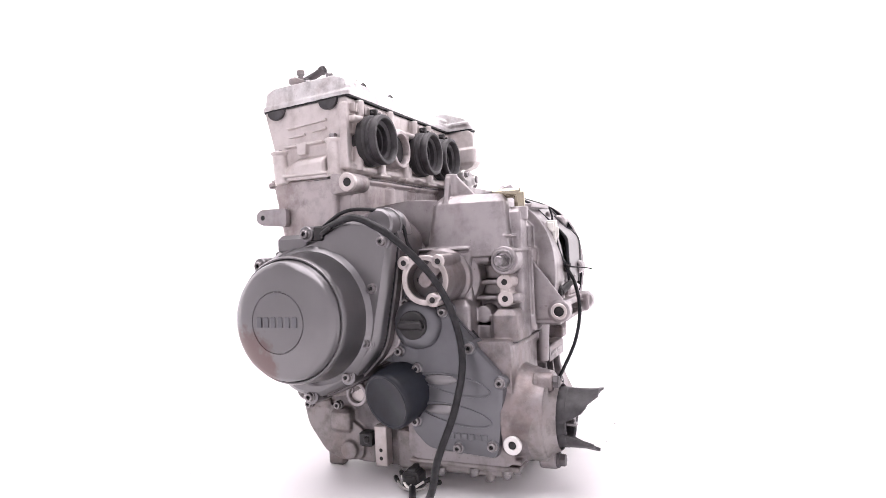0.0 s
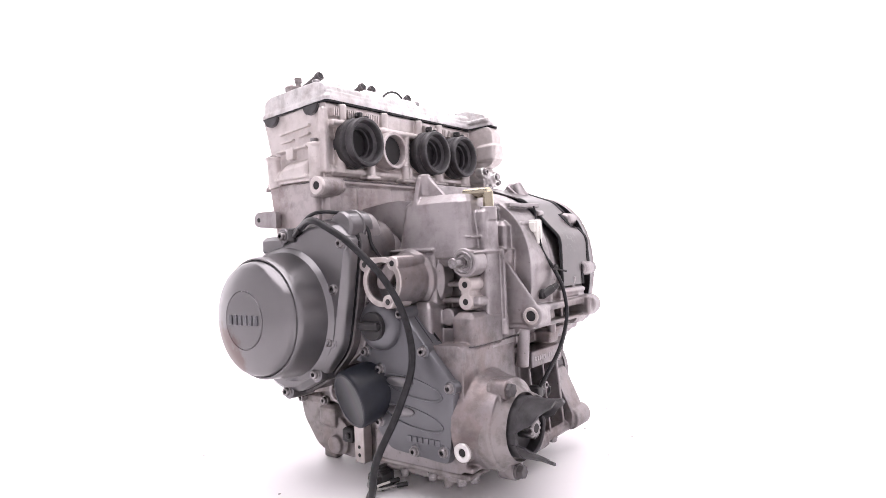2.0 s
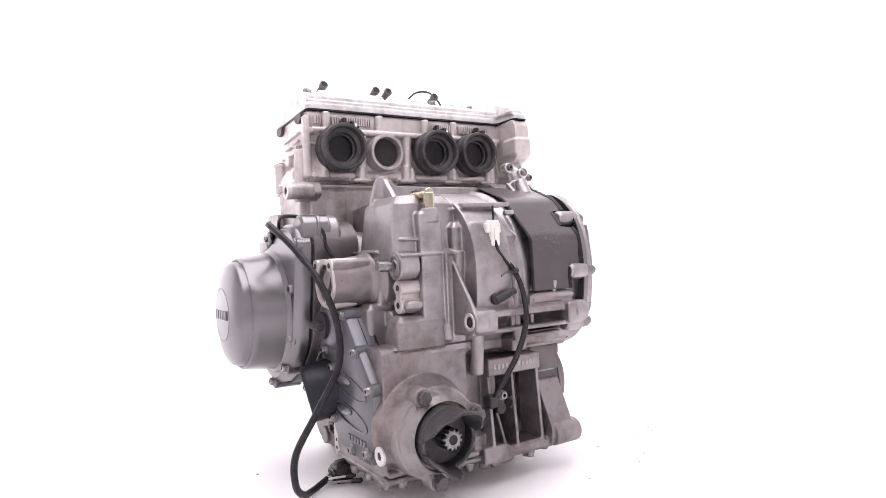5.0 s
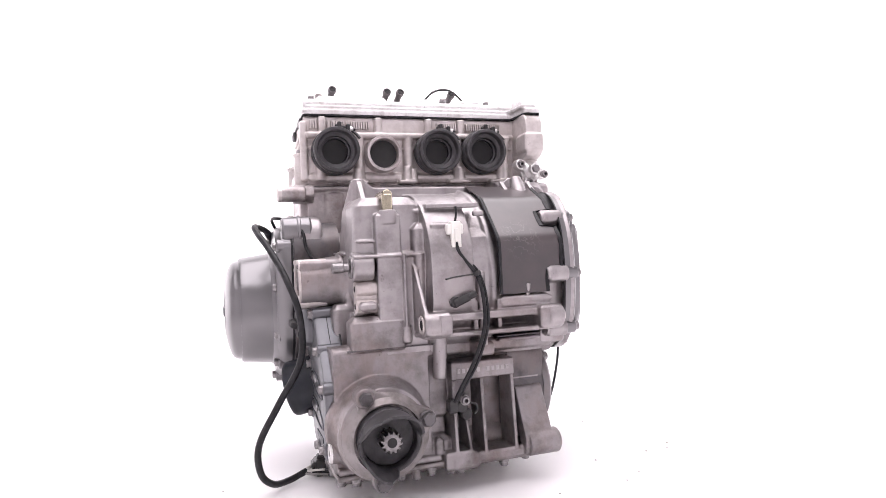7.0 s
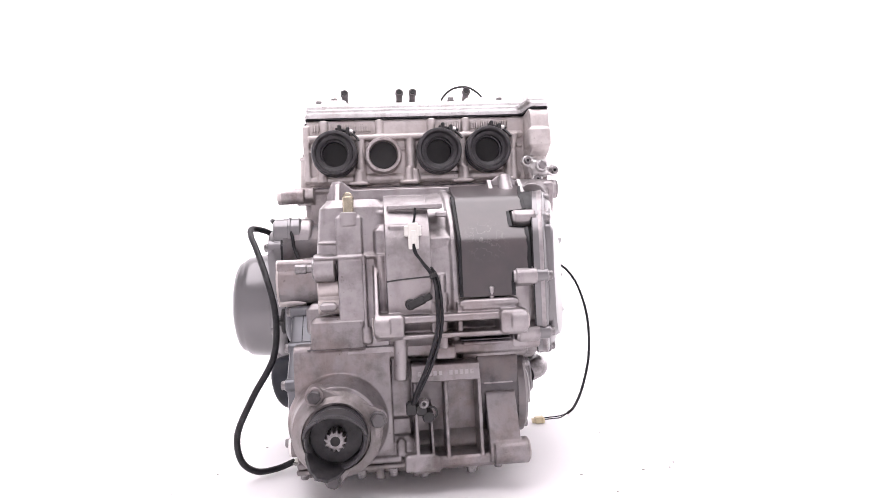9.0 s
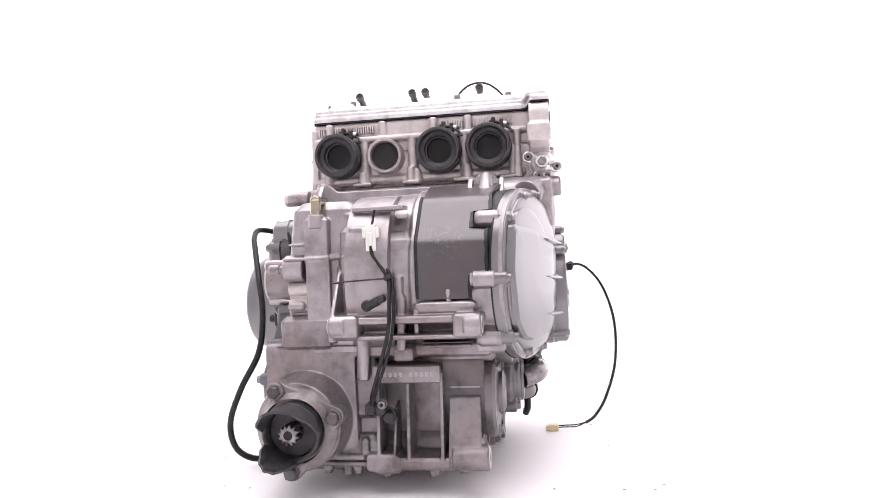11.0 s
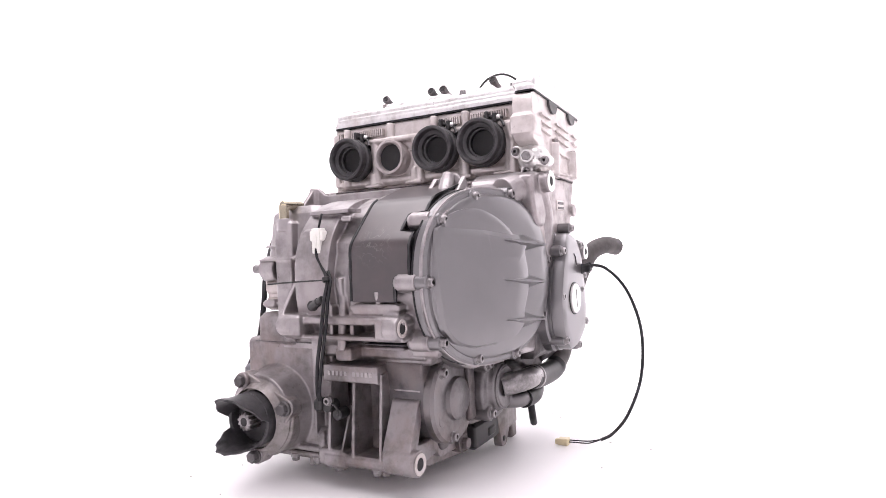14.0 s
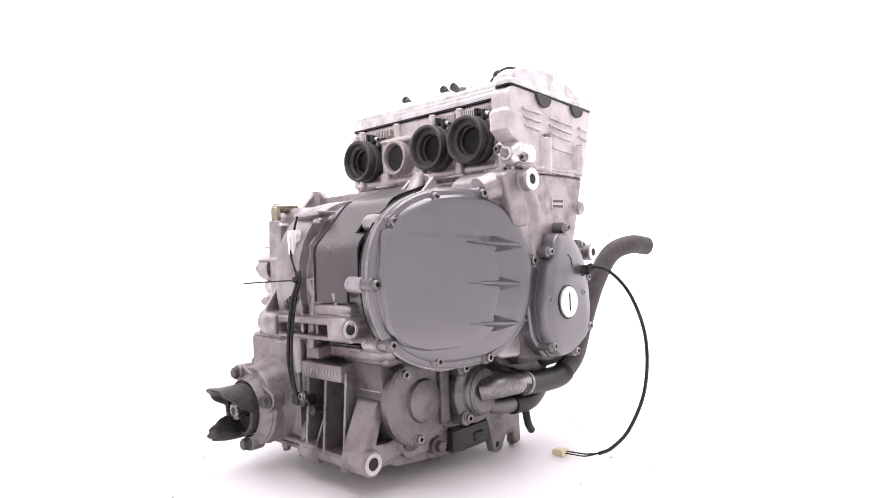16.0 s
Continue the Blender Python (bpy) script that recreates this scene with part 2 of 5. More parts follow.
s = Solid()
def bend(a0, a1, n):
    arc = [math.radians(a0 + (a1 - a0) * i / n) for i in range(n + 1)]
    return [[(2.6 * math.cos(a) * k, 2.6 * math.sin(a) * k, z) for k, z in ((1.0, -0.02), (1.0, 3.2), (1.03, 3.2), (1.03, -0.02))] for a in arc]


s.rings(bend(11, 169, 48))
tagged(part("backdrop", s, BACK, None), "white curved backdrop that glows by itself", "backdrop", kind="structure")
# out-of-view wall added as a reflector; its grey sets the front fill
s = Solid()
s.rings(bend(169.5, 370.5, 56))
tagged(part("wall_fill", s, FILL_GREY, None), "unseen pale grey wall added to bounce fill light", "wall", kind="structure")

turntable = new("turntable")
tagged(turntable, "white round turntable with specks of dirt", "turntable")
s = Solid()
s.lathe((0, 0, -0.005), (0, 0, 1), [(0, 0.698), (0.003, 0.7), (0.005, 0.698)], 96)
part("disc", s, FLOOR_WHITE, turntable)

engine = new("motorcycle_engine")
tagged(engine, "used grey aluminium four-cylinder motorcycle engine on a white turntable", "engine")


def bolt(p, d, parent, r=0.0075, h=0.008, name="bolt"):
    """A flanged socket-head bolt, its head out along d."""
    p, d = Vector(p), Vector(d).normalized()
    s = Solid()
    s.lathe(p, d, [(-0.004, r * 1.15), (0.001, r * 1.15), (0.0016, r * 0.98), (h - 0.001, r * 0.95), (h, r * 0.82), (h, r * 0.48), (h - 0.004, r * 0.45)], 20)
    b = part(name, s, STEEL, parent)
    k = Solid()
    k.lathe(p, d, [(h - 0.0045, r * 0.44), (h - 0.0035, r * 0.44)], 6)
    part("socket", k, HOLE_SHADE, b)
    return b


# ---- cylinder head, block and head cover ----
def cylinder_block():
    s = Solid()
    prof = fillet([(0.024, 0.33), (0.021, 0.452), (0.16, 0.452), (0.142, 0.36), (0.125, 0.31)], 0.01)
    s.prism("x", prof, -0.182, 0.2)
    s.prism("x", fillet([(0.04, 0.34), (0.04, 0.4455), (0.15, 0.4455), (0.135, 0.35)], 0.01), -0.172, -0.194, 0.006)
    s.prism("x", fillet([(-0.02, 0.3), (-0.018, 0.44), (0.165, 0.44), (0.13, 0.33), (0.12, 0.3)], 0.012), 0.165, 0.222)
    s.box(-0.19, 0.2, 0.0165, 0.164, 0.4375, 0.4465, 0.003)
    for x in (-0.14, -0.06, 0.02, 0.1):
        s.cyl((x, 0.038, 0.345), (x, 0.036, 0.435), 0.022)
    s.box(-0.2, -0.12, 0.01, 0.06, 0.32, 0.365, 0.008)
    # lugs of the frame mounts
    s.cyl((-0.19, -0.004, 0.431), (-0.232, -0.004, 0.431), 0.0128)
    s.prism("x", fillet([(-0.008, 0.428), (0.0, 0.446), (0.04, 0.448), (0.04, 0.418), (0.006, 0.42)], 0.005), -0.206, -0.175)
    s.cyl((0.19, 0.15, 0.39), (0.228, 0.15, 0.39), 0.011)
    part("cylinder_block", s, CAST_BLOCK, engine, "grey cast aluminium block streaked with grime", 0.0013, 1)
    s = Solid()
    s.ring((-0.226, -0.004, 0.431), (-0.2335, -0.004, 0.431), 0.013, 0.0065)
    ear = part("mounting_bush", s, CAST_CLEAN, engine)
    s = Solid()
    s.prism("x", fillet([(0.12, 0.404), (0.166, 0.4045), (0.1745, 0.398), (0.1745, 0.386), (0.166, 0.3805), (0.12, 0.376)], 0.006, 5), -0.206, -0.196, 0.001)
    b = part("side_lug", s, CAST, engine, "flat cast lug with a bolt hole")
    s = Solid()
    s.cyl((-0.2, 0.163, 0.392), (-0.2066, 0.163, 0.392), 0.0045, n=16)
    part("hole", s, HOLE_SHADE, b)
    s = Solid()
    s.cyl((-0.22, -0.004, 0.431), (-0.2325, -0.004, 0.431), 0.0066)
    part("hole", s, HOLE_SHADE, ear)


def tilted(v):
    """The head's joint faces fall a little towards the front."""
    return Vector((v.x, v.y, v.z - 0.06 * (v.y - 0.02) * min(1, max(0, (v.z - 0.45) / 0.1))))


def cylinder_head():
    s = Solid()
    lo = fillet([(0.026, 0.448), (0.02, 0.5632), (0.168, 0.5632), (0.153, 0.5), (0.15, 0.448)], 0.006)
    hi = fillet([(0.026, 0.448), (0.02, 0.5632), (0.19, 0.5632), (0.175, 0.5), (0.158, 0.448)], 0.006)
    s.loft("x", [(-0.184, lo), (0.2, hi)])
    s.prism("x", fillet([(-0.012, 0.45), (-0.008, 0.484), (-0.034, 0.492), (-0.034, 0.55), (-0.026, 0.5632), (0.196, 0.5632), (0.165, 0.44), (0.0, 0.442)], 0.008), 0.194, 0.226)
    s.box(-0.182, 0.19, 0.008, 0.03, 0.525, 0.535, 0.003)
    s.box(-0.18, 0.185, 0.0175, 0.03, 0.452, 0.468, 0.005)
    for x in (-0.137, -0.055, 0.04, 0.125):
        s.cyl((x, 0.05, 0.497), (x, 0.017, 0.499), 0.034, 0.031)
    for x in (-0.16, -0.094, -0.008, 0.082, 0.165):
        s.cyl((x, 0.02, 0.455), (x, 0.017, 0.53), 0.0085)
    for x in (-0.155, -0.06, 0.03, 0.09):
        s.cyl((x, 0.017, 0.536), (x, 0.016, 0.56), 0.007)
    # left end: stud bosses, bulge over the water jacket and its ledge
    s.cyl((-0.191, 0.0405, 0.446), (-0.19, 0.0425, 0.5), 0.0105, 0.0095)
    s.cyl((-0.19, 0.0425, 0.498), (-0.19, 0.0425, 0.503), 0.012)
    s.cyl((-0.191, 0.134, 0.44), (-0.19, 0.14, 0.494), 0.0115, 0.0105)
    s.cyl((-0.19, 0.14, 0.489), (-0.19, 0.14, 0.4945), 0.013)
    s.loft("x", [(-0.18, fillet([(0.054, 0.448), (0.052, 0.484), (0.11, 0.482), (0.134, 0.468), (0.138, 0.448)], 0.006)), (-0.193, fillet([(0.056, 0.45), (0.055, 0.477), (0.108, 0.4745), (0.126, 0.464), (0.129, 0.45)], 0.006)), (-0.198, fillet([(0.06, 0.452), (0.06, 0.469), (0.106, 0.4665), (0.118, 0.46), (0.121, 0.452)], 0.005))])
    s.box(-0.2, -0.18, 0.05, 0.13, 0.4505, 0.4545, 0.0015)
    s.box(-0.194, -0.18, 0.03, 0.155, 0.4455, 0.4495, 0.0015)
    s.box(-0.1925, -0.18, 0.06, 0.13, 0.4985, 0.503, 0.0015)
    s.prism("x", fillet([(0.089, 0.484), (0.088, 0.503), (0.105, 0.503), (0.104, 0.484)], 0.002), -0.18, -0.194)
    s.box(-0.1915, -0.18, 0.0185, 0.031, 0.455, 0.555, 0.003)
    # right end: two posts, the lobe on the corner and the ledge at the joint
    s.cyl((0.227, 0.052, 0.443), (0.2275, 0.056, 0.497), 0.0092, 0.0088)
    s.cyl((0.227, 0.143, 0.443), (0.2275, 0.148, 0.494), 0.0092, 0.0088)
    s.box(0.19, 0.2285, -0.039, 0.004, 0.492, 0.5335, 0.008)
    s.box(0.222, 0.2305, 0.02, 0.158, 0.446, 0.45, 0.0015)
    # bosses, ledges and pads under the intakes
    for x, r, h in ((-0.098, 0.009, 0.474), (-0.012, 0.0085, 0.478), (0.0, 0.0065, 0.474), (0.086, 0.0085, 0.476), (0.172, 0.008, 0.51)):
        s.cyl((x, 0.016, 0.449), (x, 0.015, h), r, r * 0.85)
    for x0, x1 in ((-0.115, -0.082), (-0.028, 0.004), (0.062, 0.1), (0.14, 0.168)):
        s.box(x0, x1, 0.006, 0.03, 0.4485, 0.4545, 0.002)
    s.box(-0.182, 0.19, 0.0182, 0.03, 0.508, 0.5105, 0.001)
    s.cyl((0.172, 0.014, 0.505), (0.172, 0.004, 0.53), 0.007)
    s.moved(tilted)
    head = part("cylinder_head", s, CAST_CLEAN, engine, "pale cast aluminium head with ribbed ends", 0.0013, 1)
    for x, y, z, m in ((-0.19, 0.0425, 0.503, 0), (-0.19, 0.14, 0.488, 0), (0.2285, 0.0565, 0.496, 1), (0.2285, 0.148, 0.487, 1)):
        s = Solid()
        s.cyl((x, y, z - 0.004), (x, y, z + 0.006), 0.0064, n=6)
        part("stud_cap", s, (STEEL, CAST_DIRTY)[m], head)
    # raised ribs on both ends: start and end, each as (y, z)
    left = (((0.125, 0.5252), (0.055, 0.5321)), ((0.122, 0.512), (0.093, 0.5138)), ((0.0795, 0.5166), (0.0555, 0.5197)))
    right = (((-0.003, 0.5345), (0.042, 0.5317)), ((-0.003, 0.5228), (0.0415, 0.5187)), ((-0.002, 0.5105), (0.0405, 0.506)), ((0.067, 0.5286), (0.13, 0.5226)), ((0.0665, 0.5172), (0.1295, 0.5097)), ((0.0665, 0.5049), (0.1285, 0.4977)), ((0.07, 0.4835), (0.127, 0.4775)), ((0.153, 0.5214), (0.181, 0.5171)), ((0.1525, 0.5083), (0.1775, 0.5034)))
    for x0, x1, rows in ((-0.1895, -0.18, left), (0.222, 0.2305, right)):
        for (ya, za), (yb, zb) in rows:
            s = Solid()
            s.prism("x", fillet([(ya, za - 0.0019), (yb, zb - 0.0019), (yb, zb + 0.0019), (ya, za + 0.0019)], 0.0015, 3), x1 if x0 < 0 else x0, x0 if x0 < 0 else x1, 0.001)
            part("rib", s, CAST_CLEAN, head)
    # row of small fins under the gasket
    for x0, x1 in ((-0.175, -0.16), (-0.145, -0.07), (0.045, 0.085), (0.1, 0.17)):
        for k in range(int((x1 - x0) / 0.0042)):
            s = Solid()
            s.box(x0 + k * 0.0042, x0 + k * 0.0042 + 0.002, 0.0125, 0.024, 0.541, 0.5535, 0)
            part("fin", s, CAST_CLEAN, head)
    for x, y0, r in ((-0.187, 0.05, 0.0155), (-0.187, 0.1435, 0.015), (0.2275, 0.0525, 0.0195), (0.2275, 0.148, 0.0175)):
        s = Solid()
        o = [(y0 + r * math.cos(a), 0.5615 + r * 0.92 * math.sin(a)) for a in [math.pi + math.pi * i / 12 for i in range(13)]]
        d = -0.0025 if x < 0 else 0.0025
        s.prism("x", o, x - 3 * d, x + d)
        s.moved(tilted)
        part("half_moon_plug", s, BOOT, head, "black rubber half-moon plug")


COVER_PLAN = [(-0.187, 0.0165), (0.19, 0.0165), (0.197, -0.03), (0.2285, -0.03), (0.2285, 0.198), (-0.187, 0.171)]


def head_cover():
    o = fillet(COVER_PLAN, 0.008)
    s = Solid()
    s.loft("z", [(0.5645, o), (0.5705, o), (0.573, inset(o, 0.002)), (0.574, inset(o, 0.006)), (0.58, inset(o, 0.007))])
    s.prism("x", fillet([(0.021, 0.57), (0.023, 0.59), (0.04, 0.597), (0.15, 0.598), (0.164, 0.592), (0.167, 0.57)], 0.005), 0.2, -0.184, 0.0015)
    s.prism("x", fillet([(-0.024, 0.57), (-0.02, 0.586), (0.025, 0.604), (0.11, 0.606), (0.191, 0.572)], 0.01), 0.196, 0.225, 0.008)
    for x in (-0.137, -0.06, 0.03, 0.115):
        s.box(x - 0.022, x + 0.022, 0.034, 0.06, 0.585, 0.602, 0.004)
    for x in (-0.12, -0.008, 0.106):
        s.box(x - 0.03, x + 0.03, 0.08, 0.135, 0.59, 0.609, 0.005)
    s.moved(tilted)
    c = part("head_cover", s, BRIGHT_CAST, engine, "bare bright aluminium head cover", 0.0013, 1)
    s = Solid()
    s.prism("z", inset(o, 0.0008), 0.5625, 0.5652)
    s.moved(tilted)
    part("gasket", s, RUBBER, c, "black rubber gasket")
    for x in (-0.121, -0.02, 0.005, 0.106):
        t = Solid()
        t.cyl((x, 0.128, 0.602), (x, 0.127, 0.616), 0.008)
        t.sweep([(x, 0.142, 0.612), (x, 0.12, 0.619), (x, 0.099, 0.627)], 0.006)
        t.ring((x, 0.104, 0.625), (x, 0.096, 0.628), 0.0074, 0.0048)
        p = part("breather_tube", t, CAST_DARK, c, "short dark metal hose stub")
        t = Solid()
        t.cyl((x, 0.1, 0.6262), (x, 0.0968, 0.6277), 0.005, n=16)
        part("bore", t, HOLE_SHADE, p)
    for x, y in ((-0.15, 0.11), (-0.165, 0.06), (0.07, 0.05), (0.16, 0.06), (0.2, 0.1)):
        bolt((x, y, 0.598), (0, 0, 1), c, 0.006, 0.007)
    t = Solid()
    t.cyl((-0.142, 0.128, 0.598), (-0.142, 0.128, 0.622), 0.0045)
    t.cyl((-0.142, 0.128, 0.617), (-0.142, 0.128, 0.6255), 0.0068, n=6)
    t.box(-0.165, -0.12, 0.12, 0.136, 0.598, 0.61, 0.003)
    part("vent_fitting", t, CAST_DIRTY, c)
    t = Solid()
    t.sweep([(0.058, 0.13, 0.6), (0.063, 0.13, 0.622), (0.084, 0.13, 0.64), (0.112, 0.13, 0.643), (0.136, 0.135, 0.63), (0.16, 0.14, 0.602)], 0.0021, 8)
    part("cable", t, PLASTIC, c, "thin black cable arching over the cover")


def intake(x, z, rubber):
    if rubber:
        s = Solid()
        s.turn((x, 0, z), (0, -1, 0), [(-0.03, 0.033), (-0.013, 0.033), (-0.0125, 0.037), (-0.011, 0.0382), (-0.001, 0.0382), (0.0, 0.0372), (0.001, 0.0348), (0.0045, 0.0345), (0.006, 0.0362), (0.008, 0.0375), (0.0155, 0.0378), (0.018, 0.0368), (0.0188, 0.035), (0.0185, 0.0325), (0.017, 0.0312), (0.009, 0.0298), (0.0078, 0.0262), (0.0064, 0.0242), (-0.001, 0.0236), (-0.0022, 0.0212), (-0.03, 0.0205)], 56)
        b = part("intake_boot", s, BOOT, engine, "black rubber intake boot with a hose clamp")
        s = Solid()
        s.ring((x, 0.014, z), (x, 0.004, z), 0.0388, 0.0365, 48, 0.0006)
        k = part("clamp", s, PLASTIC, b)
        s = Solid()
        s.box(x + 0.006, x + 0.012, 0.001, 0.015, z + 0.034, z + 0.05, 0.0015)
        s.box(x + 0.02, x + 0.026, 0.001, 0.015, z + 0.03, z + 0.046, 0.0015)
        s.cyl((x + 0.002, 0.008, z + 0.044), (x + 0.036, 0.008, z + 0.037), 0.0026, n=12)
        part("clamp_lug", s, PLASTIC, k)
        s = Solid()
        s.cyl((x + 0.025, 0.008, z + 0.0395), (x + 0.032, 0.008, z + 0.038), 0.0042, n=10)
        part("clamp_screw", s, BRIGHT, k)
        s = Solid()
        s.sweep([(x + 0.03, 0.008, z + 0.036), (x + 0.036, 0.004, z + 0.03), (x + 0.041, -0.001, z + 0.022)], 0.0022, 8)
        part("clamp_tail", s, PLASTIC, k)
        # black plug painted as the shade deep in the throat
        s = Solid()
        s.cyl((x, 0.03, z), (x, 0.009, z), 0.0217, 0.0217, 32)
        part("throat", s, HOLE_SHADE, b)
    else:
        s = Solid()
        s.turn((x, 0, z), (0, -1, 0), [(-0.03, 0.0315), (-0.008, 0.031), (-0.006, 0.0295), (-0.003, 0.0295), (-0.002, 0.0305), (0.001, 0.0305), (0.0025, 0.0295), (0.0025, 0.0255), (0.001, 0.0245), (-0.006, 0.0235), (-0.03, 0.0225)], 56)
        b = part("intake_port", s, CAST_BLOCK, engine, "bare machined aluminium intake port without its boot")
        # the bare port's inner shade, again a black plug
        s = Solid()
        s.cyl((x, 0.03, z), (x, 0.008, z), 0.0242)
        part("throat", s, HOLE_SHADE, b)


# ---- crankcase ----
CLUTCH_BOLTS = [(-0.213, 0.371), (-0.241, 0.292), (-0.222, 0.213), (-0.156, 0.183), (-0.15, 0.403), (-0.073, 0.409), (-0.018, 0.375), (0.011, 0.31), (-0.01, 0.228), (-0.075, 0.178)]


def clutch_outline(grow):
    """The rounded outline of the clutch cover's joint."""
    out = []
    for i in range(72):
        a = 2 * math.pi * i / 72
        c, n = math.cos(a), math.sin(a)
        out.append((-0.116 + (0.131 + grow) * math.copysign(abs(c) ** 0.86, c), 0.293 + (0.123 + grow) * math.copysign(abs(n) ** 0.86, n)))
    return out


def slant(y):
    """How far out the joint of the clutch cover lies at y."""
    return 0.187 + 0.26 * (y + 0.11)


def upper_crankcase():
    s = Solid()
    # core and crank half
    s.prism("x", fillet([(-0.2, 0.19), (-0.2, 0.33), (-0.15, 0.4), (-0.04, 0.41), (0.04, 0.40), (0.125, 0.37), (0.17, 0.29), (0.17, 0.2), (0.15, 0.18)], 0.02), -0.112, 0.14)
    # clutch drum
    s.lathe((-0.045, -0.105, 0.288), (1, 0, 0), [(0, 0.1), (0.006, 0.118), (0.02, 0.126), (0.07, 0.13), (0.074, 0.134), (0.08, 0.134), (0.086, 0.13), (0.2, 0.128)], 72)
    # behind the clutch cover and towards the timing side
    o = clutch_outline(0.0)
    s.loft("x", [(-0.06, o), (0.0, o)])
    core = Solid()
    core.loft("x", [(0.168, clutch_outline(-0.002)), (0.187, clutch_outline(0.002))])
    core.moved(lambda v: Vector((v.x + (0.26 * (v.y + 0.11) if v.x > 0.17 else 0.2 * (v.y + 0.11)), v.y, v.z)))
    me = bpy.data.meshes.new("tmp")
    core.bm.to_mesh(me)
    s.bm.from_mesh(me)
    bpy.data.meshes.remove(me)
    s.prism("x", fillet([(-0.05, 0.17), (-0.06, 0.43), (-0.03, 0.446), (0.035, 0.446), (0.05, 0.42), (0.045, 0.37), (0.12, 0.34), (0.165, 0.33), (0.17, 0.2), (0.1, 0.16)], 0.015), 0.13, 0.2, 0.006)
    s.prism("x", fillet([(-0.03, 0.36), (-0.052, 0.437), (-0.02, 0.446), (0.01, 0.444), (0.018, 0.42), (0.004, 0.36)], 0.008), 0.2, 0.226, 0.006)
    s.cyl((0.2, -0.004, 0.429), (0.2395, -0.004, 0.429), 0.0165)
    s.cyl((0.16, 0.159, 0.317), (0.24, 0.159, 0.317), 0.0135)
    s.box(0.15, 0.2, 0.1, 0.165, 0.29, 0.335, 0.01)
    s.sweep([(0.185, -0.06, 0.412), (0.198, -0.03, 0.422), (0.206, 0.0, 0.415), (0.208, 0.018, 0.39), (0.206, 0.026, 0.35), (0.2, 0.028, 0.3)], 0.023, 24)
    # left side: crank end, gearbox tower, breather box
    s.prism("x", fillet([(-0.06, 0.2), (-0.072, 0.33), (-0.05, 0.362), (0.0, 0.368), (0.05, 0.345), (0.13, 0.33), (0.15, 0.25), (0.12, 0.16), (0.03, 0.14), (-0.02, 0.17)], 0.015), -0.205, -0.12)
    s.prism("x", fillet([(-0.07, 0.29), (-0.073, 0.368), (-0.06, 0.389), (-0.03, 0.393), (0.02, 0.375), (0.03, 0.3)], 0.014), -0.206, -0.174, 0.005)
    s.box(-0.158, -0.05, -0.152, -0.06, 0.19, 0.333, 0.008)
    s.box(-0.122, -0.05, -0.214, -0.14, 0.19, 0.333, 0.004)
    s.box(-0.15, -0.1, -0.178, -0.145, 0.308, 0.333, 0.006)
    for z in (0.284, 0.262):
        s.box(-0.142, -0.11, -0.2, -0.145, z - 0.0035, z + 0.0035, 0.002)
    s.loft("z", [(0.32, fillet([(-0.156, -0.205), (-0.05, -0.205), (-0.05, -0.08), (-0.156, -0.08)], 0.014)), (0.396, fillet([(-0.15, -0.198), (-0.055, -0.198), (-0.055, -0.09), (-0.15, -0.09)], 0.018)), (0.408, fillet([(-0.14, -0.188), (-0.066, -0.188), (-0.066, -0.1), (-0.14, -0.1)], 0.018))])
    s.box(-0.126, -0.091, -0.2158, -0.19, 0.2, 0.385, 0.004)
    s.cyl((-0.108, -0.211, 0.37), (-0.108, -0.211, 0.389), 0.0115)
    s.box(-0.075, -0.05, -0.216, -0.18, 0.22, 0.37, 0.008)
    s.box(-0.16, -0.095, -0.216, -0.175, 0.195, 0.246, 0.01)
    s.cyl((-0.11, -0.165, 0.24), (-0.152, -0.165, 0.24), 0.012)
    s.prism("x", fillet([(-0.15, 0.2), (-0.19, 0.2), (-0.19, 0.225), (-0.15, 0.225)], 0.006), -0.15, -0.1)
    s.cyl((-0.15, -0.1, 0.2), (-0.15, -0.1, 0.25), 0.014)
    s.cyl((-0.158, -0.135, 0.21), (-0.175, -0.135, 0.21), 0.011)
    s.box(-0.1605, -0.12, -0.15, -0.06, 0.3305, 0.3345, 0.0015)
    s.box(-0.151, -0.1, -0.21, -0.09, 0.3465, 0.3495, 0.001)
    s.box(-0.178, -0.13, -0.155, -0.05, 0.185, 0.262, 0.008)
    # bracket plate with two peaks
    s.prism("y", fillet([(-0.15, 0.395), (-0.137, 0.438), (-0.118, 0.44), (-0.104, 0.428), (0.1, 0.428), (0.116, 0.442), (0.138, 0.442), (0.165, 0.405), (0.165, 0.385), (-0.15, 0.385)], 0.004), -0.118, -0.11)
    s.prism("x", [(-0.16, 0.4), (-0.122, 0.44), (-0.11, 0.44), (-0.11, 0.4)], -0.13, -0.123)
    s.cyl((-0.127, -0.116, 0.41), (-0.127, -0.116, 0.441), 0.009)
    s.cyl((0.127, -0.14, 0.4), (0.127, -0.12, 0.441), 0.014, 0.009)
    s.prism("x", [(-0.16, 0.4), (-0.118, 0.437), (-0.1, 0.4)], 0.1, 0.107)
    s.prism("x", [(-0.16, 0.4), (-0.118, 0.437), (-0.1, 0.4)], 0.146, 0.153)
    # ribs and ledges on the drum's back
    s.prism("z", [(-0.055, -0.19), (0.02, -0.19), (0.02, -0.222), (-0.055, -0.214)], 0.39, 0.396)
    s.cyl((-0.02, -0.23, 0.285), (-0.02, -0.218, 0.37), 0.006)
    s.box(-0.05, 0.035, -0.225, -0.18, 0.31, 0.36, 0.012)
    s.box(-0.092, -0.088, -0.222, -0.19, 0.21, 0.33, 0.001)
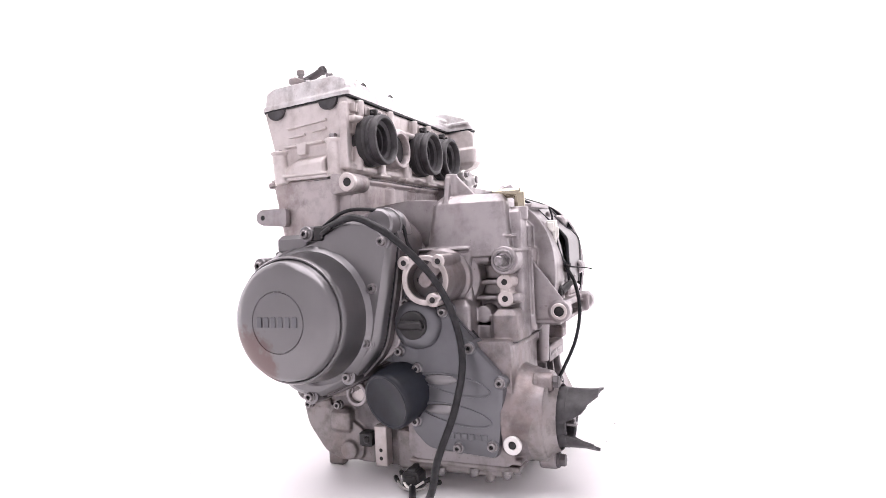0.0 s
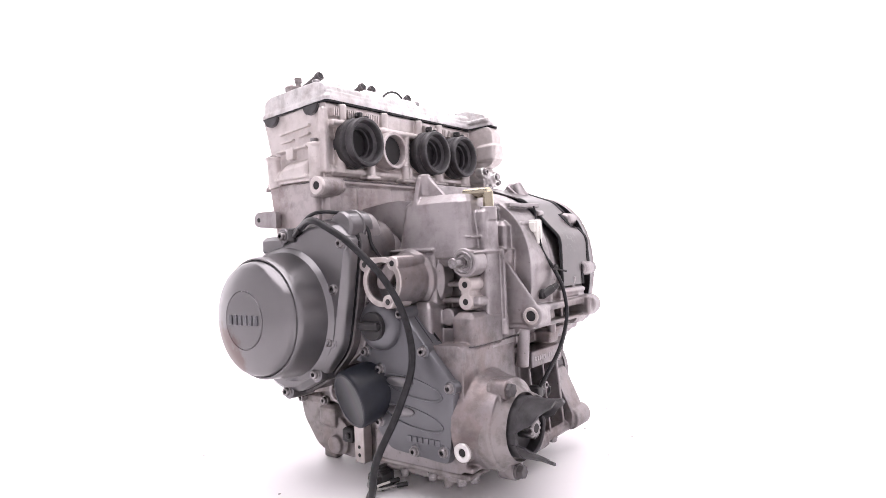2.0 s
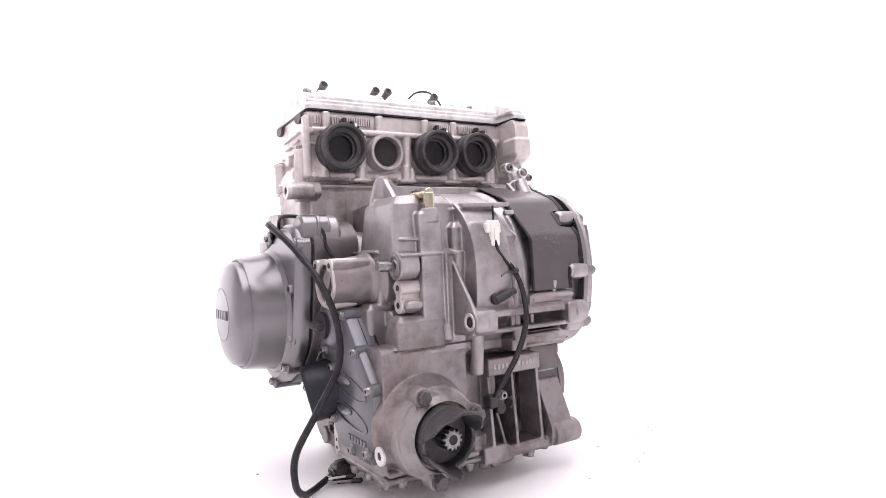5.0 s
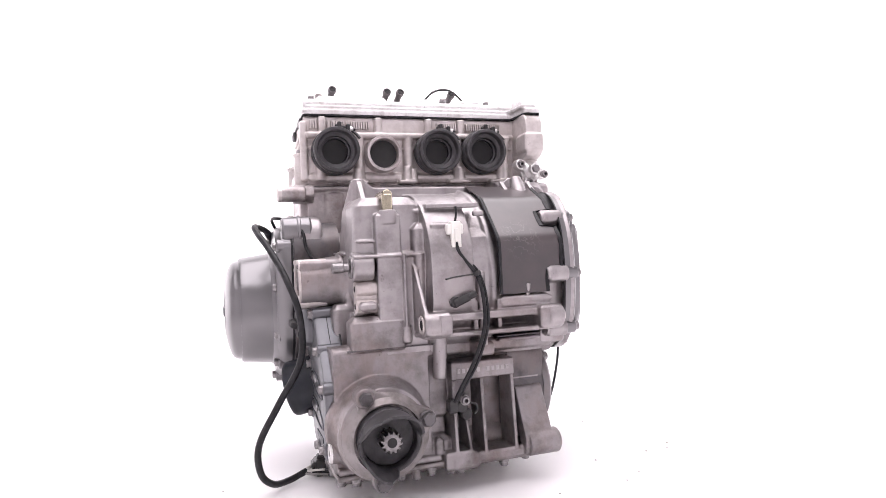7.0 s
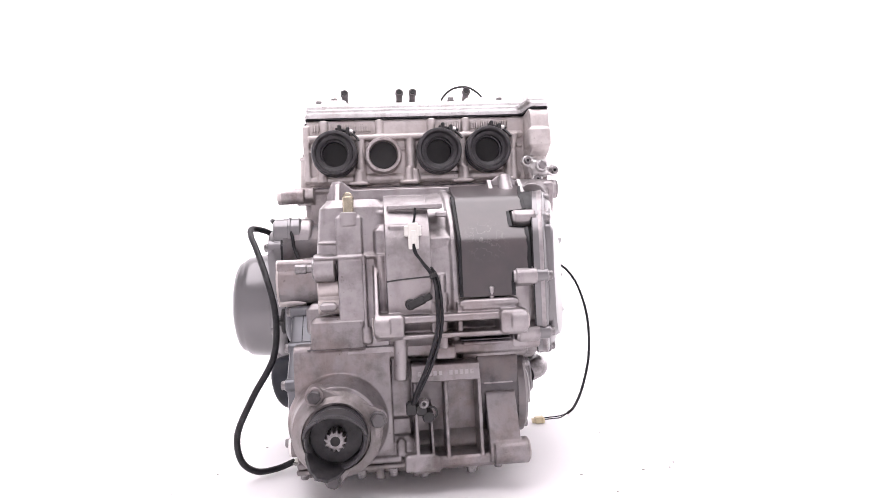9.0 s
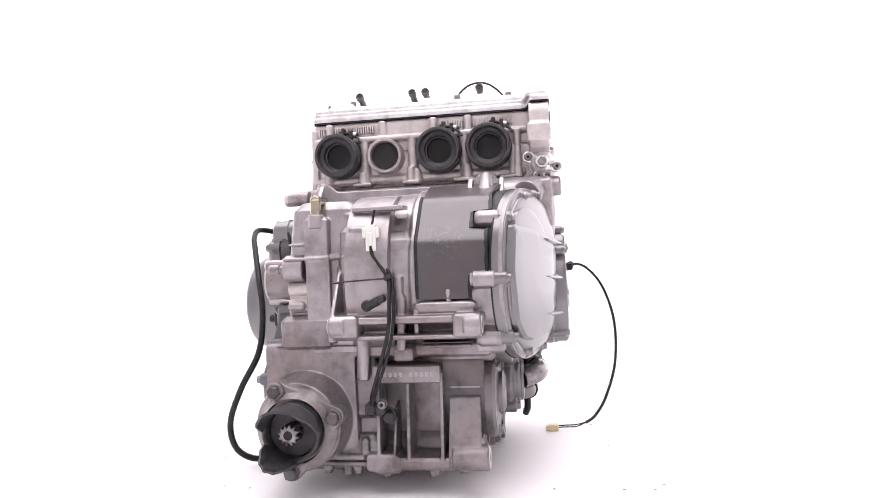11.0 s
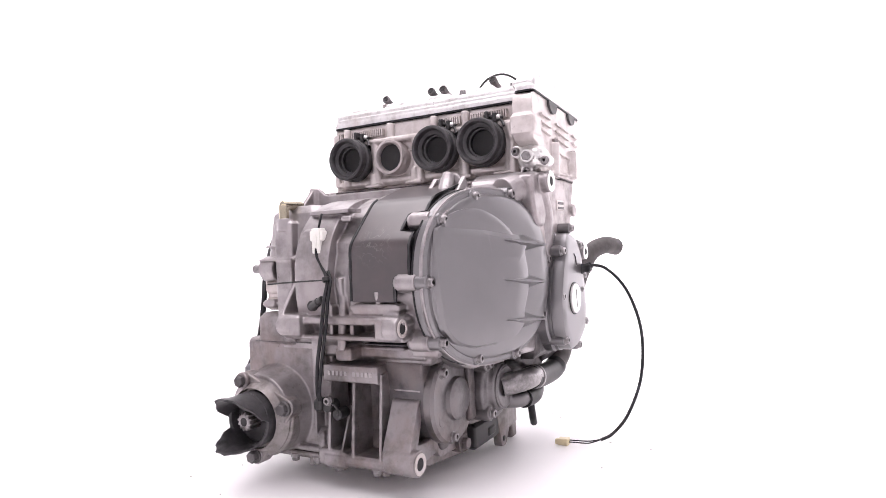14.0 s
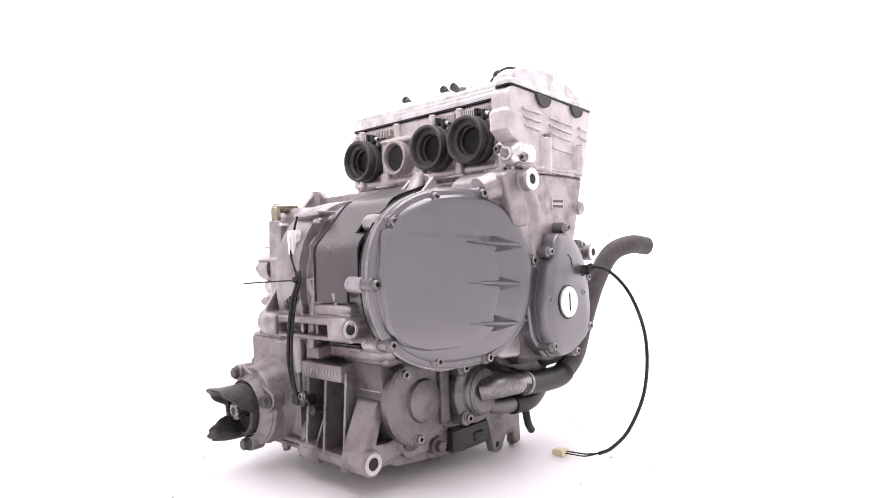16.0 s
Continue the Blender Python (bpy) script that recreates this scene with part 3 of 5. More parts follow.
    s.cyl((-0.066, -0.205, 0.215), (-0.066, -0.214, 0.33), 0.009)
    s.cyl((0.012, -0.226, 0.225), (0.012, -0.236, 0.3), 0.006)
    s.box(-0.152, -0.128, -0.22, -0.2, 0.255, 0.268, 0.004)
    s.cyl((0.02, -0.19, 0.378), (0.036, -0.19, 0.378), 0.005)
    s.box(-0.07, 0.0, -0.2, -0.17, 0.384, 0.39, 0.002)
    for x in (-0.03, 0.07):
        s.cyl((x, -0.235, 0.243), (x, -0.235, 0.2475), 0.008)
    s.box(0.11, 0.15, -0.215, -0.16, 0.19, 0.215, 0.004)
    s.box(-0.158, -0.042, -0.2185, -0.2, 0.3255, 0.33, 0.0015)
    s.cyl((0.0145, -0.232, 0.275), (0.0118, -0.238, 0.2), 0.0062)
    s.cyl((-0.044, -0.222, 0.222), (-0.047, -0.218, 0.158), 0.0092)
    s.cyl((-0.0895, -0.216, 0.21), (-0.0893, -0.2165, 0.232), 0.0065)
    s.box(0.038, 0.112, -0.247, -0.2, 0.2485, 0.2655, 0.003)
    s.box(-0.055, -0.02, -0.232, -0.2, 0.36, 0.369, 0.003)
    s.cyl((0.01, -0.222, 0.381), (0.026, -0.222, 0.381), 0.0042)
    # shelf with two lugs
    s.box(-0.078, 0.124, -0.256, -0.19, 0.2375, 0.2475, 0.002)
    s.box(-0.078, 0.124, -0.256, -0.19, 0.2165, 0.2225, 0.002)
    s.cyl((-0.079, -0.254, 0.236), (-0.058, -0.254, 0.236), 0.0155)
    s.cyl((0.122, -0.255, 0.235), (0.1, -0.255, 0.235), 0.0155)
    s.box(-0.076, -0.04, -0.265, -0.2, 0.2195, 0.2505, 0.004)
    s.box(0.086, 0.12, -0.266, -0.2, 0.2185, 0.2505, 0.004)
    for x in (0.0, 0.035, 0.09):
        s.box(x - 0.003, x + 0.003, -0.245, -0.19, 0.22, 0.262, 0.001)
    s.prism("x", [(-0.2, 0.33), (-0.208, 0.325), (-0.262, 0.25), (-0.256, 0.225), (-0.2, 0.225)], -0.0775, -0.072)
    s.box(0.035, 0.115, -0.248, -0.2, 0.255, 0.263, 0.002)
    for y, z in CLUTCH_BOLTS[:3]:
        s.prism("x", hull([(y, z), (y * 0.75 - 0.028, z * 0.75 + 0.0725)], 0.0125), slant(y) - 0.04, slant(y) - 0.012)
        s.prism("x", hull([(y, z), (y * 0.85 - 0.0165, z * 0.85 + 0.043)], 0.0105), slant(y) - 0.044, slant(y) - 0.03)
    part("upper_crankcase", s, CAST, engine, "sand-cast grey aluminium crankcase with stained ribs", 0.0013, 1)
    for p, d in (((-0.079, -0.254, 0.236), -1), ((0.122, -0.255, 0.235), 1)):
        s = Solid()
        s.ring(p, (p[0] + 0.0022 * d, p[1], p[2]), 0.012, 0.0072)
        b = part("mounting_bush", s, CAST_CLEAN, engine)
        s = Solid()
        s.cyl((p[0] - 0.01 * d, p[1], p[2]), (p[0] + 0.0016 * d, p[1], p[2]), 0.0074)
        part("hole", s, HOLE_SHADE, b)
    for p, r in (((0.2395, -0.004, 0.429), 0.0165), ((0.24, 0.159, 0.317), 0.0135)):
        s = Solid()
        s.ring(p, (p[0] + 0.002, p[1], p[2]), r, r * 0.45)
        b = part("mounting_bush", s, BRIGHT, engine)
        s = Solid()
        s.cyl((p[0] - 0.01, p[1], p[2]), (p[0] + 0.0018, p[1], p[2]), r * 0.46)
        part("hole", s, HOLE_SHADE, b)


def lower_crankcase():
    s = Solid()
    s.prism("x", fillet([(-0.19, 0.2), (-0.196, 0.06), (-0.18, 0.04), (0.06, 0.04), (0.12, 0.08), (0.14, 0.2)], 0.015), -0.15, -0.035)
    s.prism("x", fillet([(-0.172, 0.2), (-0.17, 0.06), (-0.16, 0.04), (0.06, 0.04), (0.12, 0.08), (0.14, 0.2)], 0.015), -0.04, 0.115)
    s.box(0.066, 0.115, -0.2, -0.16, 0.135, 0.2, 0.004)
    # joint flange under the upper half
    s.box(-0.17, 0.13, -0.214, 0.12, 0.186, 0.206, 0.004)
    s.box(0.04, 0.134, -0.205, -0.1, 0.178, 0.214, 0.004)
    # final-drive housing on the left
    s.prism("x", fillet([(-0.214, 0.21), (-0.214, 0.05), (-0.19, 0.035), (-0.06, 0.045), (-0.06, 0.2)], 0.014), -0.19, -0.06)
    s.box(-0.166, -0.09, -0.2175, -0.18, 0.196, 0.248, 0.008)
    s.lathe((-0.133, -0.2, 0.104), (0, -1, 0), [(0, 0.07), (0.012, 0.068), (0.022, 0.064), (0.036, 0.06), (0.052, 0.057)], 56)
    s.cyl((-0.15, -0.2135, 0.076), (-0.197, -0.2135, 0.076), 0.0135)
    s.cyl((-0.159, -0.24, 0.152), (-0.159, -0.262, 0.152), 0.0125)
    s.cyl((-0.079, -0.235, 0.117), (-0.079, -0.256, 0.117), 0.0125)
    s.cyl((-0.14, -0.235, 0.043), (-0.14, -0.258, 0.043), 0.0125)
    s.cyl((-0.066, -0.205, 0.155), (-0.066, -0.2, 0.24), 0.007)
    s.box(-0.075, -0.032, -0.206, -0.18, 0.1, 0.24, 0.006)
    s.box(-0.07, -0.03, -0.212, -0.18, 0.03, 0.078, 0.008)
    s.box(-0.056, -0.044, -0.218, -0.19, 0.05, 0.076, 0.004)
    # ribbed rear wall and foot on the right
    for x in (-0.028, 0.014, 0.06):
        s.prism("x", [(-0.18, 0.17), (-0.218, 0.165), (-0.228, 0.05), (-0.18, 0.04)], x - 0.0025, x + 0.0025)
    s.prism("x", [(-0.18, 0.12), (-0.2, 0.115), (-0.228, 0.05), (-0.18, 0.04)], -0.009, -0.005)
    s.box(-0.036, 0.1, -0.229, -0.18, 0.036, 0.052, 0.004)
    s.box(-0.036, 0.004, -0.231, -0.19, 0.03, 0.054, 0.005)
    s.prism("x", fillet([(-0.19, 0.135), (-0.207, 0.13), (-0.238, 0.062), (-0.234, 0.04), (-0.222, 0.042)], 0.004), 0.07, 0.112)
    s.prism("x", hull([(-0.227, 0.056), (-0.163, 0.074)], 0.0045), 0.1, 0.1125)
    s.prism("x", hull([(-0.196, 0.128), (-0.186, 0.1), (-0.163, 0.074)], 0.003), 0.104, 0.1125)
    s.cyl((0.075, -0.227, 0.054), (0.1225, -0.227, 0.054), 0.0175)
    s.prism("x", [(-0.23, 0.04), (-0.222, 0.074), (-0.15, 0.066), (-0.15, 0.052)], 0.098, 0.112)
    s.box(-0.032, 0.06, -0.224, -0.19, 0.153, 0.178, 0.002)
    s.box(0.001, 0.0275, -0.24, -0.18, 0.1855, 0.2045, 0.003)
    s.box(0.04, 0.105, -0.226, -0.18, 0.2, 0.2055, 0.002)
    s.box(0.04, 0.105, -0.224, -0.18, 0.2105, 0.2155, 0.002)
    s.box(-0.046, -0.003, -0.229, -0.18, 0.033, 0.057, 0.003)
    s.box(-0.19, -0.05, -0.222, -0.18, 0.0465, 0.0545, 0.002)
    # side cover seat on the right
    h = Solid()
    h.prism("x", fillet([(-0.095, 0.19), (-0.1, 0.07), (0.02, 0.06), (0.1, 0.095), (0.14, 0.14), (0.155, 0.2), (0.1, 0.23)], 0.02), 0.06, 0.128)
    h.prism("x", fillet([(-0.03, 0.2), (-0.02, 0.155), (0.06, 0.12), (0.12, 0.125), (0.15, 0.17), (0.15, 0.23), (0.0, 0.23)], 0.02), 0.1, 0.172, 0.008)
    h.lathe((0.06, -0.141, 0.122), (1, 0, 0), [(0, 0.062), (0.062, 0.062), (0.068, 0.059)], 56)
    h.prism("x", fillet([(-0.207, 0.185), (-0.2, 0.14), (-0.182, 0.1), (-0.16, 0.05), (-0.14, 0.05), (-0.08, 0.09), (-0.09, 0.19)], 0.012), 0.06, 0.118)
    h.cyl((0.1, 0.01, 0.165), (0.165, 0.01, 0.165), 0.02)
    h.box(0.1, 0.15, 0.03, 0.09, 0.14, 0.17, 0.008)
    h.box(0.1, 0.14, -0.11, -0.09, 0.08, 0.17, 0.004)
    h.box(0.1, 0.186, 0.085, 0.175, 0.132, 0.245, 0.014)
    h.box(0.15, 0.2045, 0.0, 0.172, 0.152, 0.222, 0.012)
    part("pump_housing", h, CAST_DARK, engine, "dark housing behind the water pump", 0.0013, 1)
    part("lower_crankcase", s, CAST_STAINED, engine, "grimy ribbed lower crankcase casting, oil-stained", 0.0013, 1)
    s = Solid()
    s.ring((0.1225, -0.227, 0.054), (0.1245, -0.227, 0.054), 0.0145, 0.0085)
    b = part("mounting_bush", s, CAST_CLEAN, engine)
    s = Solid()
    s.cyl((0.115, -0.227, 0.054), (0.1237, -0.227, 0.054), 0.0087)
    part("hole", s, HOLE_SHADE, b)


def oil_pan():
    s = Solid()
    s.prism("x", fillet([(-0.185, 0.055), (-0.175, 0.03), (-0.06, 0.016), (0.04, 0.016), (0.1, 0.03), (0.138, 0.1), (0.13, 0.16), (-0.1, 0.16)], 0.012), -0.15, 0.1)
    s.box(-0.185, -0.04, -0.2, -0.07, 0.026, 0.044, 0.005)
    s.prism("x", fillet([(0.03, 0.065), (0.035, 0.022), (0.07, 0.018), (0.1, 0.03), (0.13, 0.07), (0.138, 0.105), (0.1, 0.11)], 0.01), -0.158, -0.08, 0.01)
    s.box(-0.168, -0.12, 0.05, 0.085, 0.062, 0.098, 0.006)
    s.box(-0.16, -0.12, 0.088, 0.13, 0.092, 0.112, 0.005)
    s.cyl((-0.12, 0.055, 0.038), (-0.166, 0.055, 0.036), 0.014)
    s.prism("x", fillet([(0.03, 0.125), (0.13, 0.11), (0.14, 0.12), (0.13, 0.14), (0.0, 0.15)], 0.006), -0.172, -0.12)
    s.box(-0.15, -0.09, -0.07, 0.02, 0.02, 0.08, 0.006)
    s.box(-0.158, -0.1, -0.055, -0.025, 0.014, 0.074, 0.004)
    for x, y in ((-0.18, -0.175), (-0.15, -0.13), (-0.08, -0.2), (-0.03, -0.2), (0.05, -0.2)):
        s.cyl((x, y, 0.05), (x, y, 0.02), 0.006)
    s.box(-0.135, -0.118, 0.085, 0.112, 0.0, 0.03, 0.003)
    s.box(0.105, 0.122, 0.08, 0.1, 0.0, 0.06, 0.004)
    s.box(0.06, 0.13, 0.02, 0.09, 0.02, 0.1, 0.012)
    s.cyl((-0.16, -0.13, 0.03), (-0.12, -0.13, 0.03), 0.01)
    s.box(-0.01, 0.03, -0.05, 0.0, 0.0, 0.03, 0.003)
    s.box(-0.192, -0.035, -0.219, -0.06, 0.0375, 0.0445, 0.002)
    s.box(-0.04, 0.1, -0.226, -0.15, 0.0345, 0.0405, 0.002)
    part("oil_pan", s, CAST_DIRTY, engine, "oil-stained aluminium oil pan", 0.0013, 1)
    for x, y, z in ((-0.183, -0.2, 0.034), (-0.186, -0.155, 0.034), (-0.184, -0.105, 0.03), (-0.165, -0.208, 0.034), (-0.105, -0.212, 0.034), (-0.062, -0.212, 0.034), (-0.02, -0.214, 0.031), (0.045, -0.214, 0.031), (0.085, -0.2, 0.031)):
        bolt((x, y, z), (0, 0, -1), engine, 0.0062, 0.007)
    s = Solid()
    s.box(-0.166, -0.14, 0.014, 0.036, 0.044, 0.066, 0.003)
    s.box(-0.17, -0.15, 0.018, 0.026, 0.05, 0.06, 0.002)
    part("level_sensor", s, PLASTIC, engine, "small black oil level sensor")
    for y, z in ((0.12, 0.104), (0.128, 0.118), (0.068, 0.105), (0.042, 0.13)):
        bolt((-0.168, y, z), (-1, 0, 0), engine, 0.006, 0.006)
    s = Solid()
    s.box(-0.168, -0.15, -0.012, 0.008, 0.018, 0.078, 0.002)
    b = part("drain_bracket", s, CAST_CLEAN, engine)
    for z in (0.03, 0.042):
        s = Solid()
        s.cyl((-0.16, -0.002, z), (-0.1686, -0.002, z), 0.0035, n=16)
        part("hole", s, HOLE_SHADE, b)


# ---- covers on the left ----
def generator_cover():
    s = Solid()
    o = fillet([(0.099, 0.35), (0.045, 0.356), (0.004, 0.382), (-0.05, 0.376), (-0.074, 0.352), (-0.062, 0.28), (-0.045, 0.2), (0.0, 0.155), (0.055, 0.13), (0.1, 0.14), (0.145, 0.19), (0.158, 0.25), (0.14, 0.32)], 0.02, 5)
    s.loft("x", [(-0.2, o), (-0.232, o), (-0.238, inset(o, 0.002)), (-0.244, inset(o, 0.009))])
    c = (0.055, 0.248)
    s.lathe((-0.22, *c), (-1, 0, 0), [(0, 0.104), (0.016, 0.103), (0.024, 0.097), (0.03, 0.0905), (0.066, 0.0858), (0.0735, 0.0852), (0.0765, 0.0835), (0.0765, 0.0818), (0.0745, 0.0808), (0.0755, 0.0798), (0.083, 0.0788), (0.088, 0.0762), (0.092, 0.07), (0.0965, 0.055), (0.099, 0.042), (0.0992, 0.0408), (0.0982, 0.0402), (0.0982, 0.0395), (0.0998, 0.0388), (0.1005, 0.02), (0.101, 0.0)], 96)
    s.box(-0.244, -0.23, 0.06, 0.11, 0.335, 0.362, 0.006)
    g = part("generator_cover", s, PAINT_WORN, engine, "scuffed grey-painted round generator cover with a raised emblem")
    ears = [(-0.06, 0.347), (-0.043, 0.285), (-0.03, 0.212), (0.002, 0.165), (0.06, 0.362), (0.142, 0.32), (0.064, 0.135)]
    for y, z in ears:
        s = Solid()
        s.cyl((-0.2, y, z), (-0.243, y, z), 0.0125, 0.0115, 24)
        part("ear", s, PAINT, g)
        bolt((-0.243, y, z), (-1, 0, 0), g, 0.0065, 0.006)
    # raised marks of the emblem, a plain bar for each
    for i in range(6):
        y = 0.055 + 0.0275 - i * 0.011
        s = Solid()
        s.box(-0.3222, -0.318, y - 0.0036, y + 0.0036, 0.2415, 0.2555, 0.0008)
        part("emblem_bar", s, PAINT_DARK, g)
    for pts in ([(0.062, 0.286), (0.056, 0.289), (0.05, 0.285)], [(0.04, 0.284), (0.03, 0.287), (0.022, 0.283)], [(0.047, 0.288), (0.044, 0.284)]):
        s = Solid()
        s.sweep([(-0.3175 if math.hypot(y - 0.055, z - 0.248) < 0.0415 else -0.3155, y, z) for y, z in pts], 0.0009, 6)
        part("scratch", s, BRIGHT, g)
    s = Solid()
    s.cyl((-0.19, -0.05, 0.37), (-0.234, -0.05, 0.37), 0.0225, 0.0215, 36, 0.003)
    s.ring((-0.206, -0.05, 0.37), (-0.211, -0.05, 0.37), 0.024, 0.02)
    part("starter_idler_housing", s, PAINT, g)
    s = Solid()
    s.prism("x", inset(o, -0.0008), -0.219, -0.2225)
    part("gasket", s, RUBBER, g)
    # flange in a dark tone that paints the shade behind the cover's rim
    s = Solid()
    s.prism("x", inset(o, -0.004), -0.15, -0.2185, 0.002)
    part("mating_flange", s, CAST_DARK, g, "flange behind the cover, coloured dark for shade")
    s = Solid()
    s.prism("x", fillet([(-0.02, 0.335), (-0.054, 0.345), (-0.066, 0.29), (-0.094, 0.268), (-0.107, 0.244), (-0.045, 0.176), (0.0, 0.19)], 0.008), -0.14, -0.199, 0.003)
    part("recess_panel", s, PAINT_DARK, g, "dark recessed panel beside the filler cap")
    # bead that runs down the edge of the panel
    s = Solid()
    s.sweep([(-0.2, -0.063, 0.335), (-0.2015, -0.056, 0.29), (-0.2015, -0.05, 0.25), (-0.2, -0.042, 0.215)], 0.0022, 8)
    part("panel_bead", s, CAST, g)


def lower_left_cover():
    pts = [(-0.05, 0.268), (-0.094, 0.276), (-0.128, 0.25), (-0.166, 0.206), (-0.208, 0.16), (-0.2, 0.09), (-0.194, 0.056), (-0.096, 0.062), (-0.07, 0.087), (-0.076, 0.14), (-0.045, 0.175), (-0.04, 0.225)]
    o = fillet(pts, 0.01, 4)
    s = Solid()
    s.loft("x", [(-0.17, o), (-0.196, o), (-0.2, inset(o, 0.002)), (-0.2015, inset(o, 0.006))])
    s.lathe((-0.195, -0.088, 0.233), (-1, 0, 0), [(0, 0.036), (0.012, 0.034), (0.016, 0.031), (0.02, 0.022), (0.02, 0.0)], 48)
    c = part("lower_side_cover", s, PAINT_DARK, engine, "blue-grey painted side cover with two long scallops")
    for zc in (0.152, 0.112):
        s = Solid()
        e = [(-0.138 + 0.05 * math.cos(a) * 1.0, zc + 0.0125 * math.sin(a) + 0.008 * math.cos(a)) for a in [2 * math.pi * i / 40 for i in range(40)]]
        s.rings([[(-0.2022 - 0.0012 * math.cos(b), -0.138 + (y + 0.138) * (1 + 0.02 * math.sin(b)), zc + (z - zc) * (1 + 0.1 * math.sin(b))) for y, z in e] for b in [2 * math.pi * k / 8 for k in range(8)]], loop=True)
        part("scallop_rim", s, PAINT_DARK, c)
        s = Solid()
        f = [(-0.118 + 0.024 * math.cos(a), zc + 0.006 + 0.0075 * math.sin(a)) for a in [2 * math.pi * i / 28 for i in range(28)]]
        s.loft("x", [(-0.198, f), (-0.2035, inset(f, 0.001)), (-0.2052, inset(f, 0.005))])
        part("scallop", s, PAINT, c)
    for i in range(6):
        s = Solid()
        y = -0.131 - i * 0.0095
        s.box(-0.2032, -0.2, y - 0.0034, y + 0.0034, 0.0795 + 0.0 * i, 0.0875, 0.0006)
        part("cast_mark_bar", s, PAINT_DARK, c)
    for y, z in ((-0.161, 0.201), (-0.202, 0.157), (-0.084, 0.172), (-0.126, 0.249), (-0.072, 0.262), (-0.188, 0.074), (-0.14, 0.068), (-0.08, 0.1), (-0.058, 0.195)):
        s = Solid()
        s.cyl((-0.17, y, z), (-0.203, y, z), 0.0098, 0.0088, 24)
        part("ear", s, PAINT_DARK, c)
        bolt((-0.203, y, z), (-1, 0, 0), c, 0.0062, 0.006)
    s = Solid()
    s.cyl((-0.21, -0.088, 0.233), (-0.222, -0.088, 0.233), 0.0195, n=36)
    t = Solid()
    t.prism("x", inset(o, -0.0016), -0.1685, -0.171)
    t.prism("x", inset(o, -0.0004), -0.1835, -0.1847)
    part("gasket", t, RUBBER, c)
    cap = part("oil_filler_cap", s, PLASTIC, engine, "black plastic oil filler cap with a grip bar")
    s = Solid()
    s.box(-0.231, -0.22, -0.106, -0.07, 0.2275, 0.2395, 0.003)
    part("grip", s, PLASTIC, cap)


def clutch_release_housing():
    s = Solid()
    c = (-0.109, 0.293)
    s.ring((-0.19, *c), (-0.2185, *c), 0.0335, 0.026, 48)
    s.lathe((-0.13, *c), (-1, 0, 0), [(0, 0.055), (0.018, 0.052), (0.024, 0.044), (0.03, 0.042), (0.034, 0.037), (0.07, 0.033), (0.07, 0.02)], 48)
    s.prism("x", hull([c, (-0.129, 0.317)], 0.01), -0.15, -0.2185)
    h = part("clutch_release_housing", s, CAST_STAINED, engine, "open cast housing with three bolt ears", 0.0012, 1)
    ears = [(-0.129, 0.3175), (-0.119, 0.2665), (-0.079, 0.3165)]
    s = Solid()
    s.ring((-0.217, *c), (-0.2205, *c), 0.0335, 0.0262, 56, 0.0006)
    part("mouth", s, CAST_CLEAN, h)
    for y, z in ears:
        s = Solid()
        s.cyl((-0.18, y, z), (-0.2205, y, z), 0.0095, n=24)
        e = part("ear", s, CAST_CLEAN, h)
        s = Solid()
        s.cyl((-0.21, y, z), (-0.2212, y, z), 0.0045, n=16)
        part("hole", s, HOLE_SHADE, e)
    s = Solid()
    s.lathe((-0.199, *c), (-1, 0, 0), [(0, 0.0255), (0.003, 0.0255), (0.004, 0.018), (0.004, 0.0)], 36)
    b = part("piston", s, CAST_DARK, h)
    # rod in the hole black, as shade within the open bore
    s = Solid()
    s.cyl((-0.19, *c), (-0.212, *c), 0.005, n=16)
    s.box(-0.2065, -0.2, c[0] - 0.012, c[0] + 0.018, c[1] - 0.003, c[1] + 0.003, 0.001)
    s.cyl((-0.19, c[0] - 0.004, c[1] + 0.001), (-0.205, c[0] - 0.004, c[1] + 0.001), 0.0095, n=20)
    part("push_rod", s, HOLE_SHADE, b)


